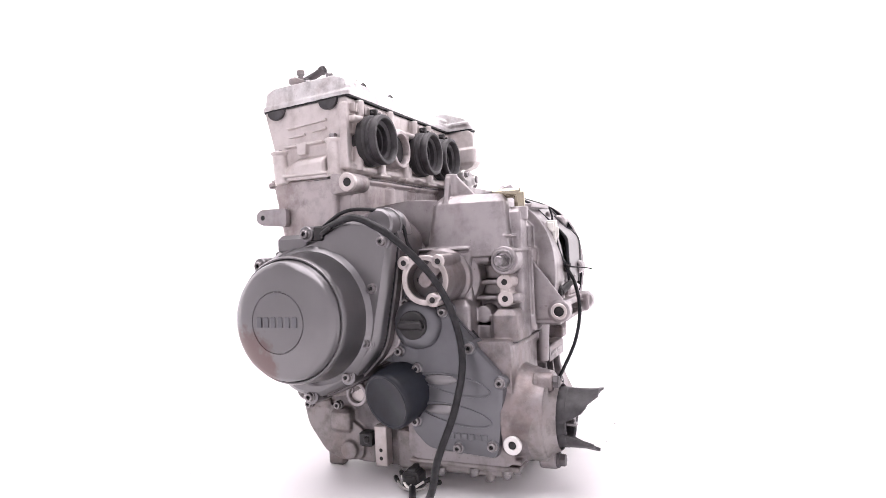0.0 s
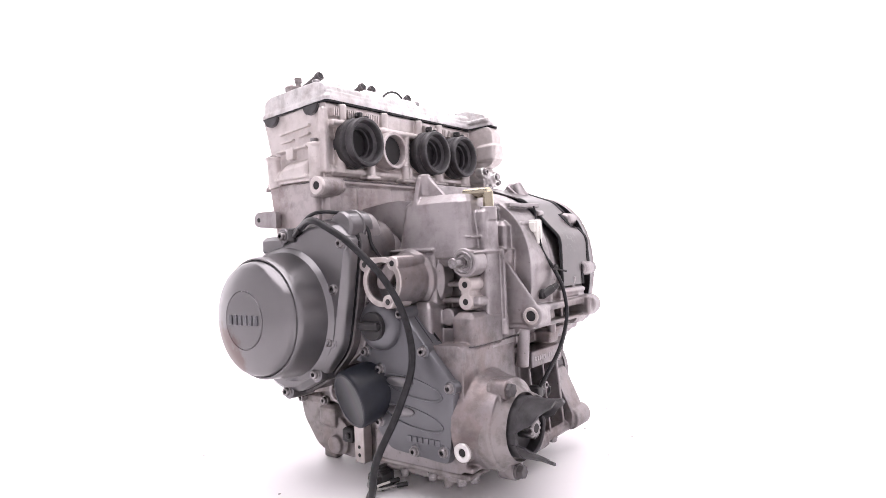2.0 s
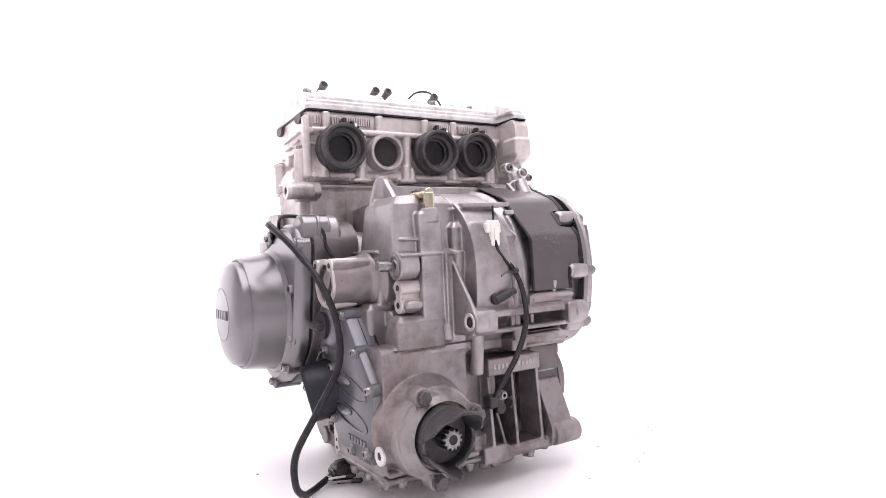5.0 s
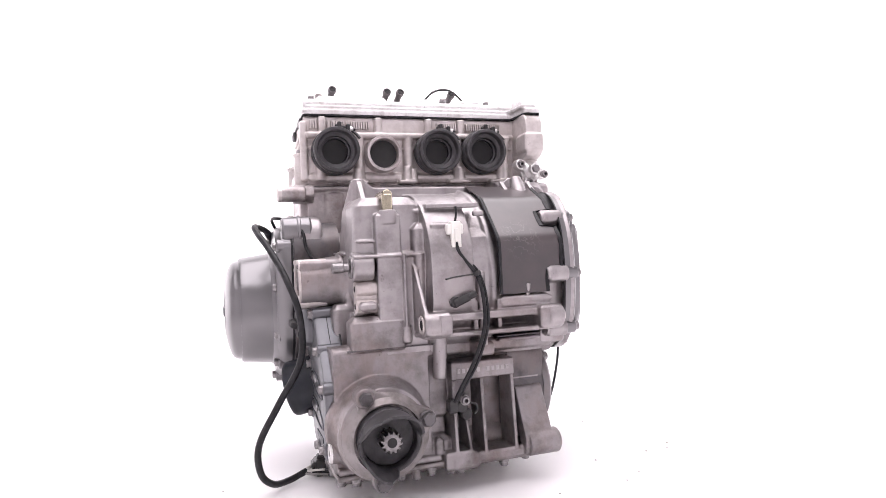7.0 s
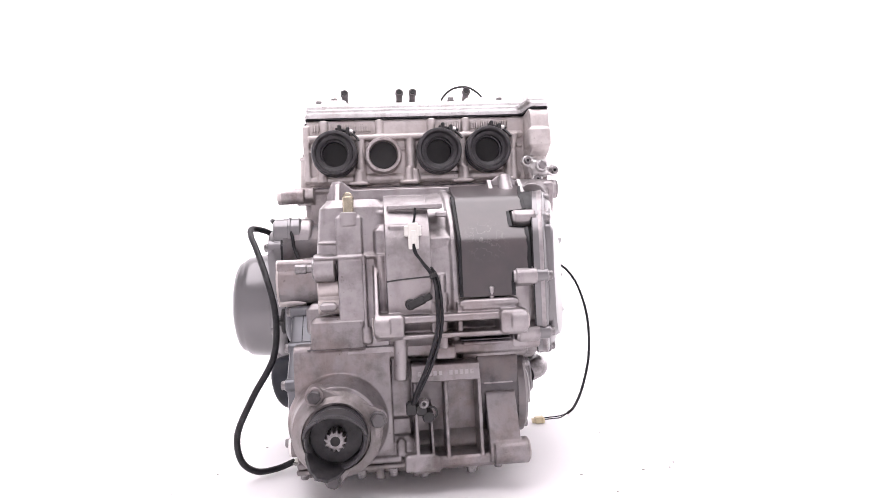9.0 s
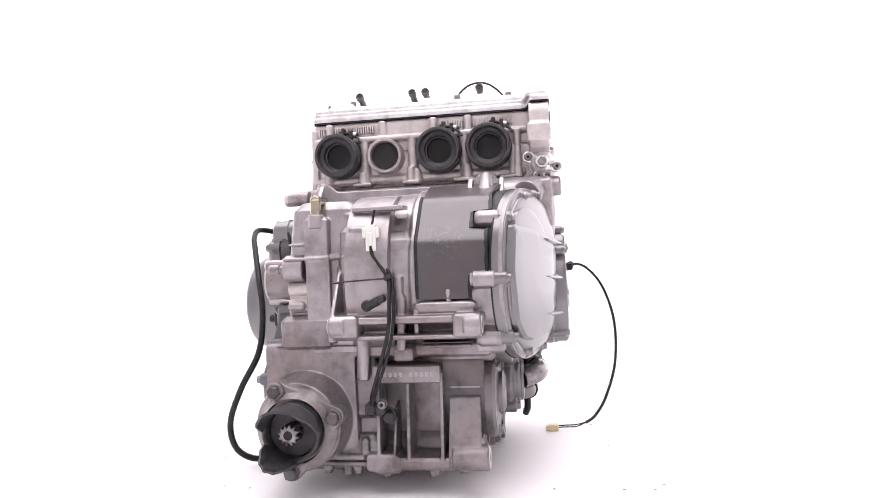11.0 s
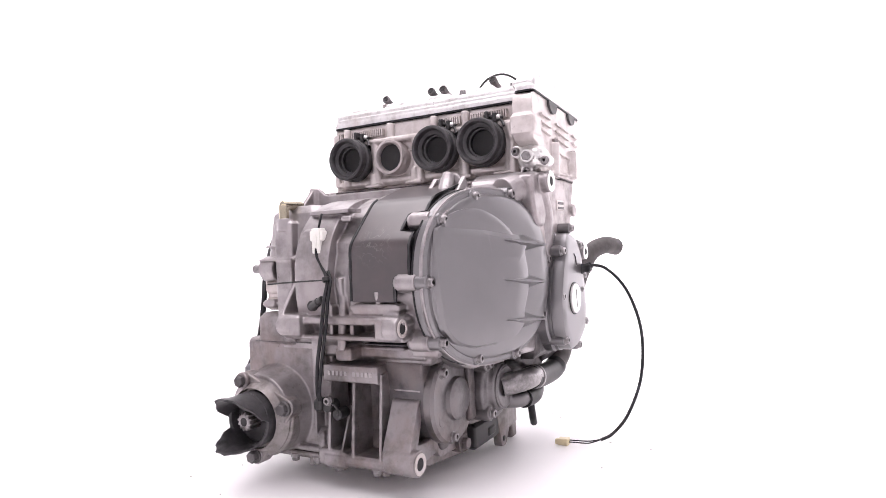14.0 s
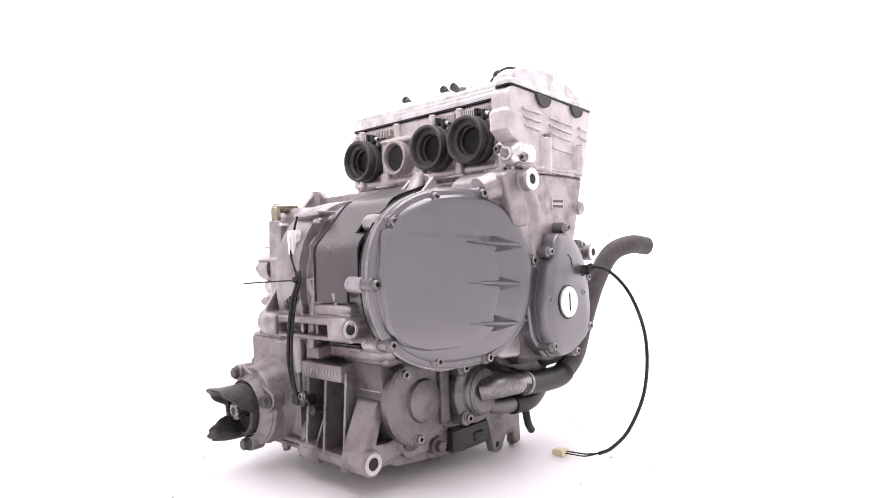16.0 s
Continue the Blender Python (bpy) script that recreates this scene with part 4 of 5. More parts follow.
def left_details():
    # oil filter
    s = Solid()
    d = Vector((-1, 0.3, -0.25)).normalized()
    s.lathe((-0.168, -0.067, 0.146), d, [(0, 0.038), (0.004, 0.0415), (0.06, 0.0415), (0.0645, 0.0408), (0.0668, 0.0385), (0.067, 0.0355), (0.0655, 0.0335), (0.065, 0.0)], 64)
    f = part("oil_filter", s, FILTER, engine, "black spin-on oil filter canister")
    s = Solid()
    s.ring(Vector((-0.168, -0.067, 0.146)) - d * 0.008, Vector((-0.168, -0.067, 0.146)) + d * 0.002, 0.034, 0.02)
    part("rim", s, CAST, f)
    # plug with a pale sealing ring
    s = Solid()
    s.ring((-0.16, 0.03, 0.125), (-0.178, 0.03, 0.125), 0.018, 0.0125)
    p = part("drain_plug", s, CAST, engine)
    s = Solid()
    s.cyl((-0.16, 0.03, 0.125), (-0.172, 0.03, 0.125), 0.0125)
    part("face", s, CAST_CLEAN, p)
    # bright threaded bush low on the housing
    s = Solid()
    s.ring((-0.18, -0.2135, 0.076), (-0.2, -0.2135, 0.076), 0.0125, 0.0052)
    b = part("mounting_bush", s, BRIGHT, engine, "bright machined bush")
    s = Solid()
    s.cyl((-0.18, -0.2135, 0.076), (-0.1995, -0.2135, 0.076), 0.0054)
    part("hole", s, HOLE_SHADE, b)
    # switch on the tower
    s = Solid()
    s.cyl((-0.13, -0.2, 0.314), (-0.158, -0.2, 0.314), 0.0195)
    w = part("neutral_switch", s, CAST, engine)
    s = Solid()
    s.ring((-0.15, -0.2, 0.314), (-0.1605, -0.2, 0.314), 0.015, 0.011)
    s.cyl((-0.15, -0.2, 0.314), (-0.1595, -0.2, 0.314), 0.009, n=6)
    s.cyl((-0.16, -0.2, 0.314), (-0.178, -0.2, 0.314), 0.0055)
    s.cyl((-0.168, -0.2, 0.314), (-0.184, -0.2, 0.314), 0.007)
    part("terminal", s, STEEL, w)
    # twin lug
    s = Solid()
    for z in (0.2845, 0.2615):
        s.cyl((-0.12, -0.198, z), (-0.1545, -0.198, z), 0.0112, n=32)
    s.box(-0.1542, -0.12, -0.2045, -0.1915, 0.264, 0.282, 0.001)
    t = part("twin_lug", s, CAST_CLEAN, engine)
    for z in (0.2845, 0.2615):
        s = Solid()
        s.cyl((-0.14, -0.198, z), (-0.155, -0.198, z), 0.005, n=16)
        part("hole", s, HOLE_SHADE, t)
    # bent breather pipe
    s = Solid()
    s.cyl((-0.108, -0.211, 0.385), (-0.108, -0.211, 0.41), 0.0075)
    s.cyl((-0.108, -0.214, 0.409), (-0.108, -0.172, 0.409), 0.0072)
    part("breather_pipe", s, BRASS, engine, "bent yellow-zinc breather pipe")


# ---- covers on the right ----
def clutch_cover():
    def lean(v):
        """Tips the cover with its joint; the bulge is flatter towards the rear."""
        k = 0.45 + 0.55 * min(1, max(0, (v.y + 0.245) / 0.13))
        x = v.x if v.x < 0.19 else 0.19 + (v.x - 0.19) * k
        return Vector((x + 0.26 * (v.y + 0.11), v.y, v.z))
    o = clutch_outline(0.0)
    s = Solid()
    s.loft("x", [(0.172, o), (0.188, o), (0.1905, inset(o, 0.003))])
    q = clutch_outline(-0.007)
    s.loft("x", [(0.185, q), (0.1935, inset(q, 0.002)), (0.1985, inset(q, 0.006)), (0.2015, inset(q, 0.013)), (0.203, inset(q, 0.03))])
    # low dome over the upper part
    d = fillet([(-0.222, 0.362), (-0.2036, 0.38), (-0.175, 0.3865), (-0.149, 0.3853), (-0.115, 0.3712), (-0.09, 0.3537), (-0.08, 0.335), (-0.15, 0.33)], 0.012, 5)
    # raised field with a bevelled upper edge and a concave front edge
    f = fillet([(-0.238, 0.3), (-0.229, 0.3625), (-0.15, 0.3575), (-0.066, 0.347), (-0.0735, 0.3254), (-0.067, 0.2935), (-0.0675, 0.2707), (-0.08, 0.2386), (-0.078, 0.2215), (-0.1, 0.205), (-0.135, 0.2), (-0.18, 0.2005), (-0.208, 0.21), (-0.228, 0.231)], 0.007, 4)
    g = [(y + 0.0016 * (1 if y < -0.15 else -1), z - (0.0075 if z > 0.335 else -0.002 if z < 0.24 else 0)) for y, z in f]
    s.loft("x", [(0.192, f), (0.2045, f), (0.2118, g), (0.2128, inset(g, 0.004)), (0.2138, inset(g, 0.03))])
    # three long wedges, widest where the field ends
    wedges = []
    for (ya, za), (yb, zb) in (((-0.122, 0.3425), (-0.024, 0.333)), ((-0.128, 0.2875), (-0.0265, 0.278)), ((-0.128, 0.232), (-0.0345, 0.223))):
        def at(k, off):
            return (ya + (yb - ya) * k, za + (zb - za) * k + off)
        a = [at(0, 0), at(0.3, 0.0055), at(0.56, 0.0115), at(0.8, 0.0065), at(0.96, 0.003), at(1, 0), at(0.96, -0.003), at(0.8, -0.0065), at(0.56, -0.0115), at(0.3, -0.0055)]
        m = [at(0.03, 0), at(0.3, 0.0012), at(0.56, 0.0016), at(0.8, 0.0014), at(0.94, 0.001), at(0.97, 0), at(0.94, -0.001), at(0.8, -0.0014), at(0.56, -0.0016), at(0.3, -0.0012)]
        wedges.append((a, m))
    s.moved(lean)
    c = part("clutch_cover", s, PAINT, engine, "large grey-painted clutch cover with three moulded wedges", sharp=24)
    for a, m in wedges:
        s = Solid()
        s.loft("x", [(0.19, a), (0.2055, a), (0.2165, m)])
        s.moved(lean)
        part("wedge", s, PAINT, c)
    s = Solid()
    s.loft("x", [(0.195, d), (0.2035, d), (0.2052, inset(d, 0.004)), (0.206, inset(d, 0.014))])
    s.moved(lean)
    part("dome", s, PAINT, c)
    for y, z in CLUTCH_BOLTS:
        x = slant(y)
        s = Solid()
        far = y < -0.19
        s.cyl((x - (0.036 if far else 0.014), y, z), (x + 0.004, y, z), 0.0108, 0.0098, 28)
        if far:
            s.ring((x - 0.016, y, z), (x - 0.0125, y, z), 0.0116, 0.008, 28)
        part("ear", s, PAINT, c)
        bolt((x + 0.004, y, z), (1, 0, 0), c, 0.0068, 0.0065)
    # sealing line between the cover and the crankcase
    s = Solid()
    s.prism("x", clutch_outline(0.0009), 0.1712, 0.1732)
    s.moved(lean)
    part("gasket", s, RUBBER, c)
    # arm that ties two of the lugs together
    s = Solid()
    s.prism("x", hull([(-0.213, 0.3745), (-0.158, 0.4035)], 0.0035), 0.158, 0.168, 0.001)
    s.prism("x", hull([(-0.152, 0.4055), (-0.08, 0.4125)], 0.0035), 0.172, 0.182, 0.001)
    part("tie_rib", s, CAST, c)


def pickup_cover():
    pts = [(0.049, 0.3505), (0.089, 0.345), (0.12, 0.315), (0.1345, 0.26), (0.136, 0.225), (0.127, 0.188), (0.083, 0.166), (0.042, 0.163), (0.0145, 0.195), (0.007, 0.245), (0.02, 0.285), (0.035, 0.315), (0.038, 0.338)]
    o = fillet(pts, 0.012, 5)
    back = fillet([(0.04, 0.36), (0.085, 0.362), (0.124, 0.33), (0.138, 0.26), (0.138, 0.2), (0.09, 0.16), (0.035, 0.162), (0.006, 0.195), (-0.002, 0.245), (0.01, 0.3), (0.018, 0.34)], 0.012, 5)
    s = Solid()
    s.loft("x", [(0.18, back), (0.2185, back), (0.2215, inset(back, 0.003))])
    s.loft("x", [(0.215, inset(o, -0.002)), (0.2265, inset(o, -0.002)), (0.227, o), (0.2415, o), (0.245, inset(o, 0.002)), (0.2462, inset(o, 0.006)), (0.2468, inset(o, 0.02))])
    c = part("timing_cover", s, PAINT, engine, "grey oval timing cover with a bright slotted cap")
    for y, z in ((0.0287, 0.322), (0.0186, 0.2515), (0.0282, 0.182), (0.0906, 0.166), (0.133, 0.2), (0.133, 0.278), (0.12, 0.33), (0.077, 0.3575)):
        s = Solid()
        s.cyl((0.2, y, z), (0.2415, y, z), 0.0092, 0.0084, 24)
        part("ear", s, PAINT, c)
        bolt((0.2415, y, z), (1, 0, 0), c, 0.006, 0.006)
    s = Solid()
    s.cyl((0.243, 0.0655, 0.2445), (0.251, 0.0655, 0.2445), 0.0238, n=48)
    k = part("inspection_cap", s, BRIGHT, c, "bright aluminium cap with a slot")
    s = Solid()
    s.box(0.249, 0.2514, 0.0645, 0.0668, 0.2305, 0.2585, 0)
    part("slot", s, HOLE_SHADE, k)
    s = Solid()
    s.ring((0.2445, 0.0655, 0.2445), (0.2478, 0.0655, 0.2445), 0.0262, 0.0242, 48, 0.0005)
    part("cap_seal", s, RUBBER, c)
    bolt((0.246, 0.112, 0.2555), (1, 0, 0), c, 0.0042, 0.003, "screw")
    s = Solid()
    s.sweep([(0.2472, 0.072, 0.316), (0.2474, 0.079, 0.31), (0.2473, 0.083, 0.3), (0.247, 0.089, 0.296)], 0.0009, 6)
    part("scratch", s, CAST_DARK, c)


def right_lower():
    s = Solid()
    s.lathe((0.118, -0.141, 0.122), (1, 0, 0), [(0, 0.064), (0.01, 0.064), (0.014, 0.06), (0.016, 0.031), (0.017, 0.0305), (0.022, 0.0295), (0.0255, 0.024), (0.026, 0.0)], 64)
    c = part("middle_gear_cover", s, CAST_MID, engine, "round cast gear cover with a raised centre")
    for y, z in ((-0.175, 0.164), (-0.152, 0.07), (-0.18, 0.1)):
        s = Solid()
        s.cyl((0.1, y, z), (0.133, y, z), 0.0115, 0.01, 24)
        part("ear", s, CAST_MID, c)
        if z != 0.1:
            bolt((0.133, y, z), (1, 0, 0), c, 0.0068, 0.0065)
    # water pump
    s = Solid()
    p = (-0.042, 0.119)
    s.lathe((0.118, *p), (1, 0, 0), [(0, 0.049), (0.03, 0.049), (0.033, 0.047), (0.035, 0.038), (0.042, 0.036), (0.05, 0.03), (0.052, 0.0)], 56)
    for y, z in ((-0.077, 0.159), (-0.073, 0.085), (-0.041, 0.17)):
        s.cyl((0.12, y, z), (0.156, y, z), 0.0115)
    s.sweep([(0.155, -0.025, 0.094), (0.172, -0.008, 0.092), (0.174, 0.02, 0.09)], 0.0125, 20)
    w = part("water_pump", s, CAST_MID, engine, "cast water pump with two hose necks", 0.0012, 1)
    s = Solid()
    s.sweep([(0.165, -0.05, 0.122), (0.186, -0.036, 0.127), (0.192, -0.01, 0.127), (0.19, 0.02, 0.125)], 0.0165, 32)
    part("hose_neck", s, STEEL, w, "smooth bright pipe neck")
    s = Solid()
    s.ring((0.1625, -0.042, 0.119), (0.1665, -0.042, 0.119), 0.0335, 0.0305, 48)
    part("rim", s, CAST_MID, w)
    for y, z in ((-0.077, 0.159), (-0.073, 0.085), (-0.041, 0.17)):
        bolt((0.156, y, z), (1, 0, 0), w, 0.0068, 0.0065)
    s = Solid()
    s.prism("x", fillet([(0.0, 0.075), (0.05, 0.075), (0.052, 0.03), (0.035, 0.004), (0.018, 0.004), (0.012, 0.03)], 0.006), 0.116, 0.13, 0.002)
    g = Solid()
    g.box(0.09, 0.1285, -0.075, 0.012, 0.026, 0.064, 0.004)
    g.box(0.1, 0.131, -0.03, -0.006, 0.034, 0.05, 0.003)
    part("side_switch", g, PLASTIC, engine, "black plastic switch block under the pump")
    k = part("pan_bracket", s, CAST_DIRTY, engine, "oily cast bracket")
    s = Solid()
    s.cyl((0.12, 0.026, 0.017), (0.1308, 0.026, 0.017), 0.005, n=16)
    part("hole", s, HOLE_SHADE, k)
    s = Solid()
    s.cyl((0.08, -0.1, 0.045), (0.122, -0.1, 0.045), 0.014)
    s.cyl((0.11, -0.1, 0.045), (0.13, -0.1, 0.045), 0.009, n=6)
    part("drain_boss", s, CAST_DARK, engine, "oily drain boss with a hexagon plug")
    # hoses
    s = Solid()
    s.sweep([(0.19, 0.0, 0.126), (0.184, 0.06, 0.116), (0.18, 0.128, 0.112), (0.184, 0.178, 0.138), (0.19, 0.201, 0.192), (0.203, 0.228, 0.262), (0.219, 0.258, 0.311), (0.238, 0.296, 0.326), (0.25, 0.335, 0.322)], 0.0165, 24, 10)
    h = part("radiator_hose", s, HOSE, engine, "dusty black rubber radiator hose")
    s = Solid()
    s.sweep([(0.19, 0.004, 0.1256), (0.184, 0.06, 0.116), (0.18, 0.128, 0.112), (0.1815, 0.15, 0.118)], 0.0182, 24, 10)
    part("sleeve", s, RUBBER, h, "black rubber sleeve")
    s = Solid()
    s.ring((0.1885, 0.02, 0.1235), (0.1878, 0.027, 0.1222), 0.0198, 0.017)
    part("clamp", s, STEEL, h)
    s = Solid()
    s.lathe((0.2495, 0.333, 0.3222), (0.05, 0.19, -0.02), [(0, 0.012), (0.004, 0.0125)], 24)
    part("bore", s, HOLE_SHADE, h)
    s = Solid()
    s.sweep([(0.174, 0.01, 0.09), (0.172, 0.06, 0.088), (0.15, 0.12, 0.1), (0.12, 0.16, 0.12)], 0.0155, 20)
    part("oil_cooler_hose", s, RUBBER, engine, "short black rubber hose")
    s = Solid()
    s.sweep([(0.17, 0.05, 0.075), (0.17, 0.056, 0.05), (0.166, 0.07, 0.035)], 0.006, 12)
    part("drain_hose", s, RUBBER, engine)
    # joint on the head's rear corner
    s = Solid()
    s.cyl((0.212, 0.02, 0.468), (0.212, -0.012, 0.468), 0.021)
    for q in ((0.19, 0.478), (0.236, 0.46), (0.206, 0.446)):
        s.prism("y", hull([q, (0.212, 0.468)], 0.0095), 0.0, -0.016, 0.002)
    s.lathe((0.212, -0.012, 0.468), (0, -1, 0), [(0, 0.019), (0.006, 0.017), (0.012, 0.011), (0.018, 0.01)], 28)
    t = part("thermostat_cover", s, BRIGHT, engine, "bright cast coolant joint cover", 0.0012, 1)
    for q in ((0.19, 0.478), (0.236, 0.46), (0.206, 0.446)):
        bolt((q[0], -0.016, q[1]), (0, -1, 0), t, 0.006, 0.006)
    s = Solid()
    s.cyl((0.212, -0.026, 0.468), (0.212, -0.034, 0.468), 0.0075, n=6)
    part("nut", s, STEEL, t)


# ---- rear ----
def heat_shield():
    s = Solid()
    cy, cz, r = -0.105, 0.288, 0.1375
    bends = [(-0.2445, 0.268), (-0.2435, 0.342), (-0.185, 0.4025), (-0.117, 0.426)]
    arcp = []
    for i, (y, z) in enumerate(bends):
        if i in (0, 3):
            arcp.append((y, z))
            continue
        (ya, za), (yb, zb) = bends[i - 1], bends[i + 1]
        ka, kb = 0.011 / math.hypot(ya - y, za - z), 0.011 / math.hypot(yb - y, zb - z)
        if i == 1:
            arcp += [(-0.2442, 0.285), (-0.2441, 0.2985), (-0.244, 0.3015), (-0.2438, 0.315)]
        for j in range(6):
            k = j / 5
            arcp.append((y + (ya - y) * ka * (1 - k) ** 2 + (yb - y) * kb * k * k, z + (za - z) * ka * (1 - k) ** 2 + (zb - z) * kb * k * k))
        if i == 1:
            arcp += [(-0.229, 0.3569), (-0.2268, 0.3592), (-0.222, 0.3642), (-0.2065, 0.3802), (-0.2042, 0.3826)]
    rings = []
    n = len(arcp)
    for i, (y, z) in enumerate(arcp):
        k = i / (n - 1)
        x0 = 0.0405 + 0.001 * k
        x1 = 0.108 if z < 0.3 else 0.131 if z < 0.358 else 0.111 if z < 0.381 else 0.136 if y < -0.16 else 0.15
        d = Vector((y - cy, z - cz)).normalized() * 0.002
        rings.append([(x0, y, z), (x1, y, z), (x1, y + d.x, z + d.y), (x0, y + d.x, z + d.y)])
    s.rings(rings)
    h = part("heat_shield", s, SHIELD_WORN, engine, "satin black sheet-metal shield wrapped over the crankcase, scratched", sharp=30)
    s = Solid()
    s.sweep([(0.0385, y - 0.001, z + 0.0005) for y, z in arcp[::3]], 0.0026, 8, 4)
    part("edge_trim", s, RUBBER, h)
    # ragged black strip drawn as the dark gap along the shield's edge
    s = Solid()
    band = []
    for i, r in enumerate(rings):
        y, z = r[1][1], r[1][2]
        d = Vector((y - cy, z - cz)).normalized()
        x1 = r[1][0] + 0.003
        x0 = x1 - 0.0045 - 0.0008 * math.sin(i * 2.1)
        band.append([(x0, y + d.x * 0.001, z + d.y * 0.001), (x1, y + d.x * 0.001, z + d.y * 0.001), (x1, y + d.x * 0.004, z + d.y * 0.004), (x0, y + d.x * 0.0028, z + d.y * 0.0028)])
    s.rings(band)
    part("gap_edge_shade", s, RUBBER, h, "ragged black strip standing for the gap's shade")
    # black sheet painted in for the shade between shield and clutch flange
    s = Solid()
    rows = []
    for a in range(176, 108, -4):
        u = Vector((math.cos(math.radians(a)), math.sin(math.radians(a))))
        y, z = cy + 0.1352 * u.x, cz + 0.1352 * u.y
        x1 = 0.171 + 0.2 * (y + 0.11)
        rows.append([(0.105, y, z), (x1, y, z), (x1, y - u.x * 0.003, z - u.y * 0.003), (0.105, y - u.x * 0.003, z - u.y * 0.003)])
    s.rings(rows)
    part("gap_shade", s, RUBBER, h, "black sheet standing for shade beside the clutch cover flange")
    for x, w in ((0.052, 0.006), (0.07, 0.011), (0.102, 0.007), (0.137, 0.008)):
        s = Solid()
        s.box(x - w, x + w, -0.13, -0.1185, 0.414, 0.4205, 0.001)
        part("tab", s, SHIELD, h)


def final_drive():
    c = (-0.133, 0.1)
    s = Solid()
    s.lathe((c[0], -0.24, c[1]), (0, -1, 0), [(0, 0.058), (0.012, 0.056), (0.016, 0.05), (0.024, 0.0455), (0.026, 0.044), (0.018, 0.043)], 56)
    h = part("output_flange", s, CAST_DIRTY, engine, "grimy output shaft housing")
    s = Solid()
    s.prism("y", hull([(-0.159, 0.152), (-0.079, 0.117), (-0.14, 0.043)], 0.0125), -0.236, -0.256, 0.002)
    s.lathe((c[0], -0.23, c[1]), (0, -1, 0), [(0, 0.06), (0.017, 0.0595), (0.021, 0.055)], 56)
    part("collar", s, CAST_DIRTY, h, voxel=0.0012, smooth=1)
    for x, z in ((-0.159, 0.152), (-0.079, 0.117), (-0.14, 0.043)):
        s = Solid()
        s.cyl((x, -0.26, z), (x, -0.269, z), 0.009, n=6)
        s.cyl((x, -0.256, z), (x, -0.2615, z), 0.0108, n=24)
        part("bolt", s, CAST_DARK, h)
    # torn rubber boot: a wall with gaps between the prongs
    s = Solid()
    s.ring((c[0], -0.252, c[1]), (c[0], -0.2775, c[1]), 0.0398, 0.034, 48, 0.002)
    s.cyl((c[0], -0.25, c[1]), (c[0], -0.262, c[1]), 0.034, n=40)
    for a0, a1, reach in ((2, 178, 0.043), (200, 285, 0.04)):
        rows = []
        m = 18
        for i in range(m + 1):
            a = math.radians(a0 + (a1 - a0) * i / m)
            tip = -0.2765 - reach * math.sin(math.pi * i / m) ** 0.75 - 0.002 * math.sin(i * 1.7)
            u = Vector((math.cos(a), 0, math.sin(a)))
            b = Vector((c[0], 0, c[1]))
            rows.append([tuple(b + u * 0.034 + Vector((0, -0.25, 0))), tuple(b + u * 0.0395 + Vector((0, -0.25, 0))), tuple(b + u * 0.039 + Vector((0, tip + 0.016, 0))), tuple(b + u * 0.0412 + Vector((0, tip, 0))), tuple(b + u * 0.038 + Vector((0, tip, 0))), tuple(b + u * 0.034 + Vector((0, tip + 0.016, 0)))])
        s.rings(rows)
    part("rubber_boot", s, BOOT, engine, "torn black rubber boot with ragged prongs")
    s = Solid()
    n = 12
    prof = []
    for i in range(n * 4):
        r = 0.0138 if (i // 2) % 2 else 0.0112
        a = 2 * math.pi * i / (n * 4)
        prof.append((c[0] + r * math.cos(a), c[1] + r * math.sin(a)))
    s.loft("y", [(-0.24, prof), (-0.283, prof), (-0.2845, inset(prof, 0.002))])
    p = part("splined_shaft", s, STEEL, engine, "steel output shaft with twelve splines")
    s = Solid()
    s.cyl((c[0], -0.27, c[1]), (c[0], -0.2849, c[1]), 0.007)
    part("bore", s, HOLE_SHADE, p)


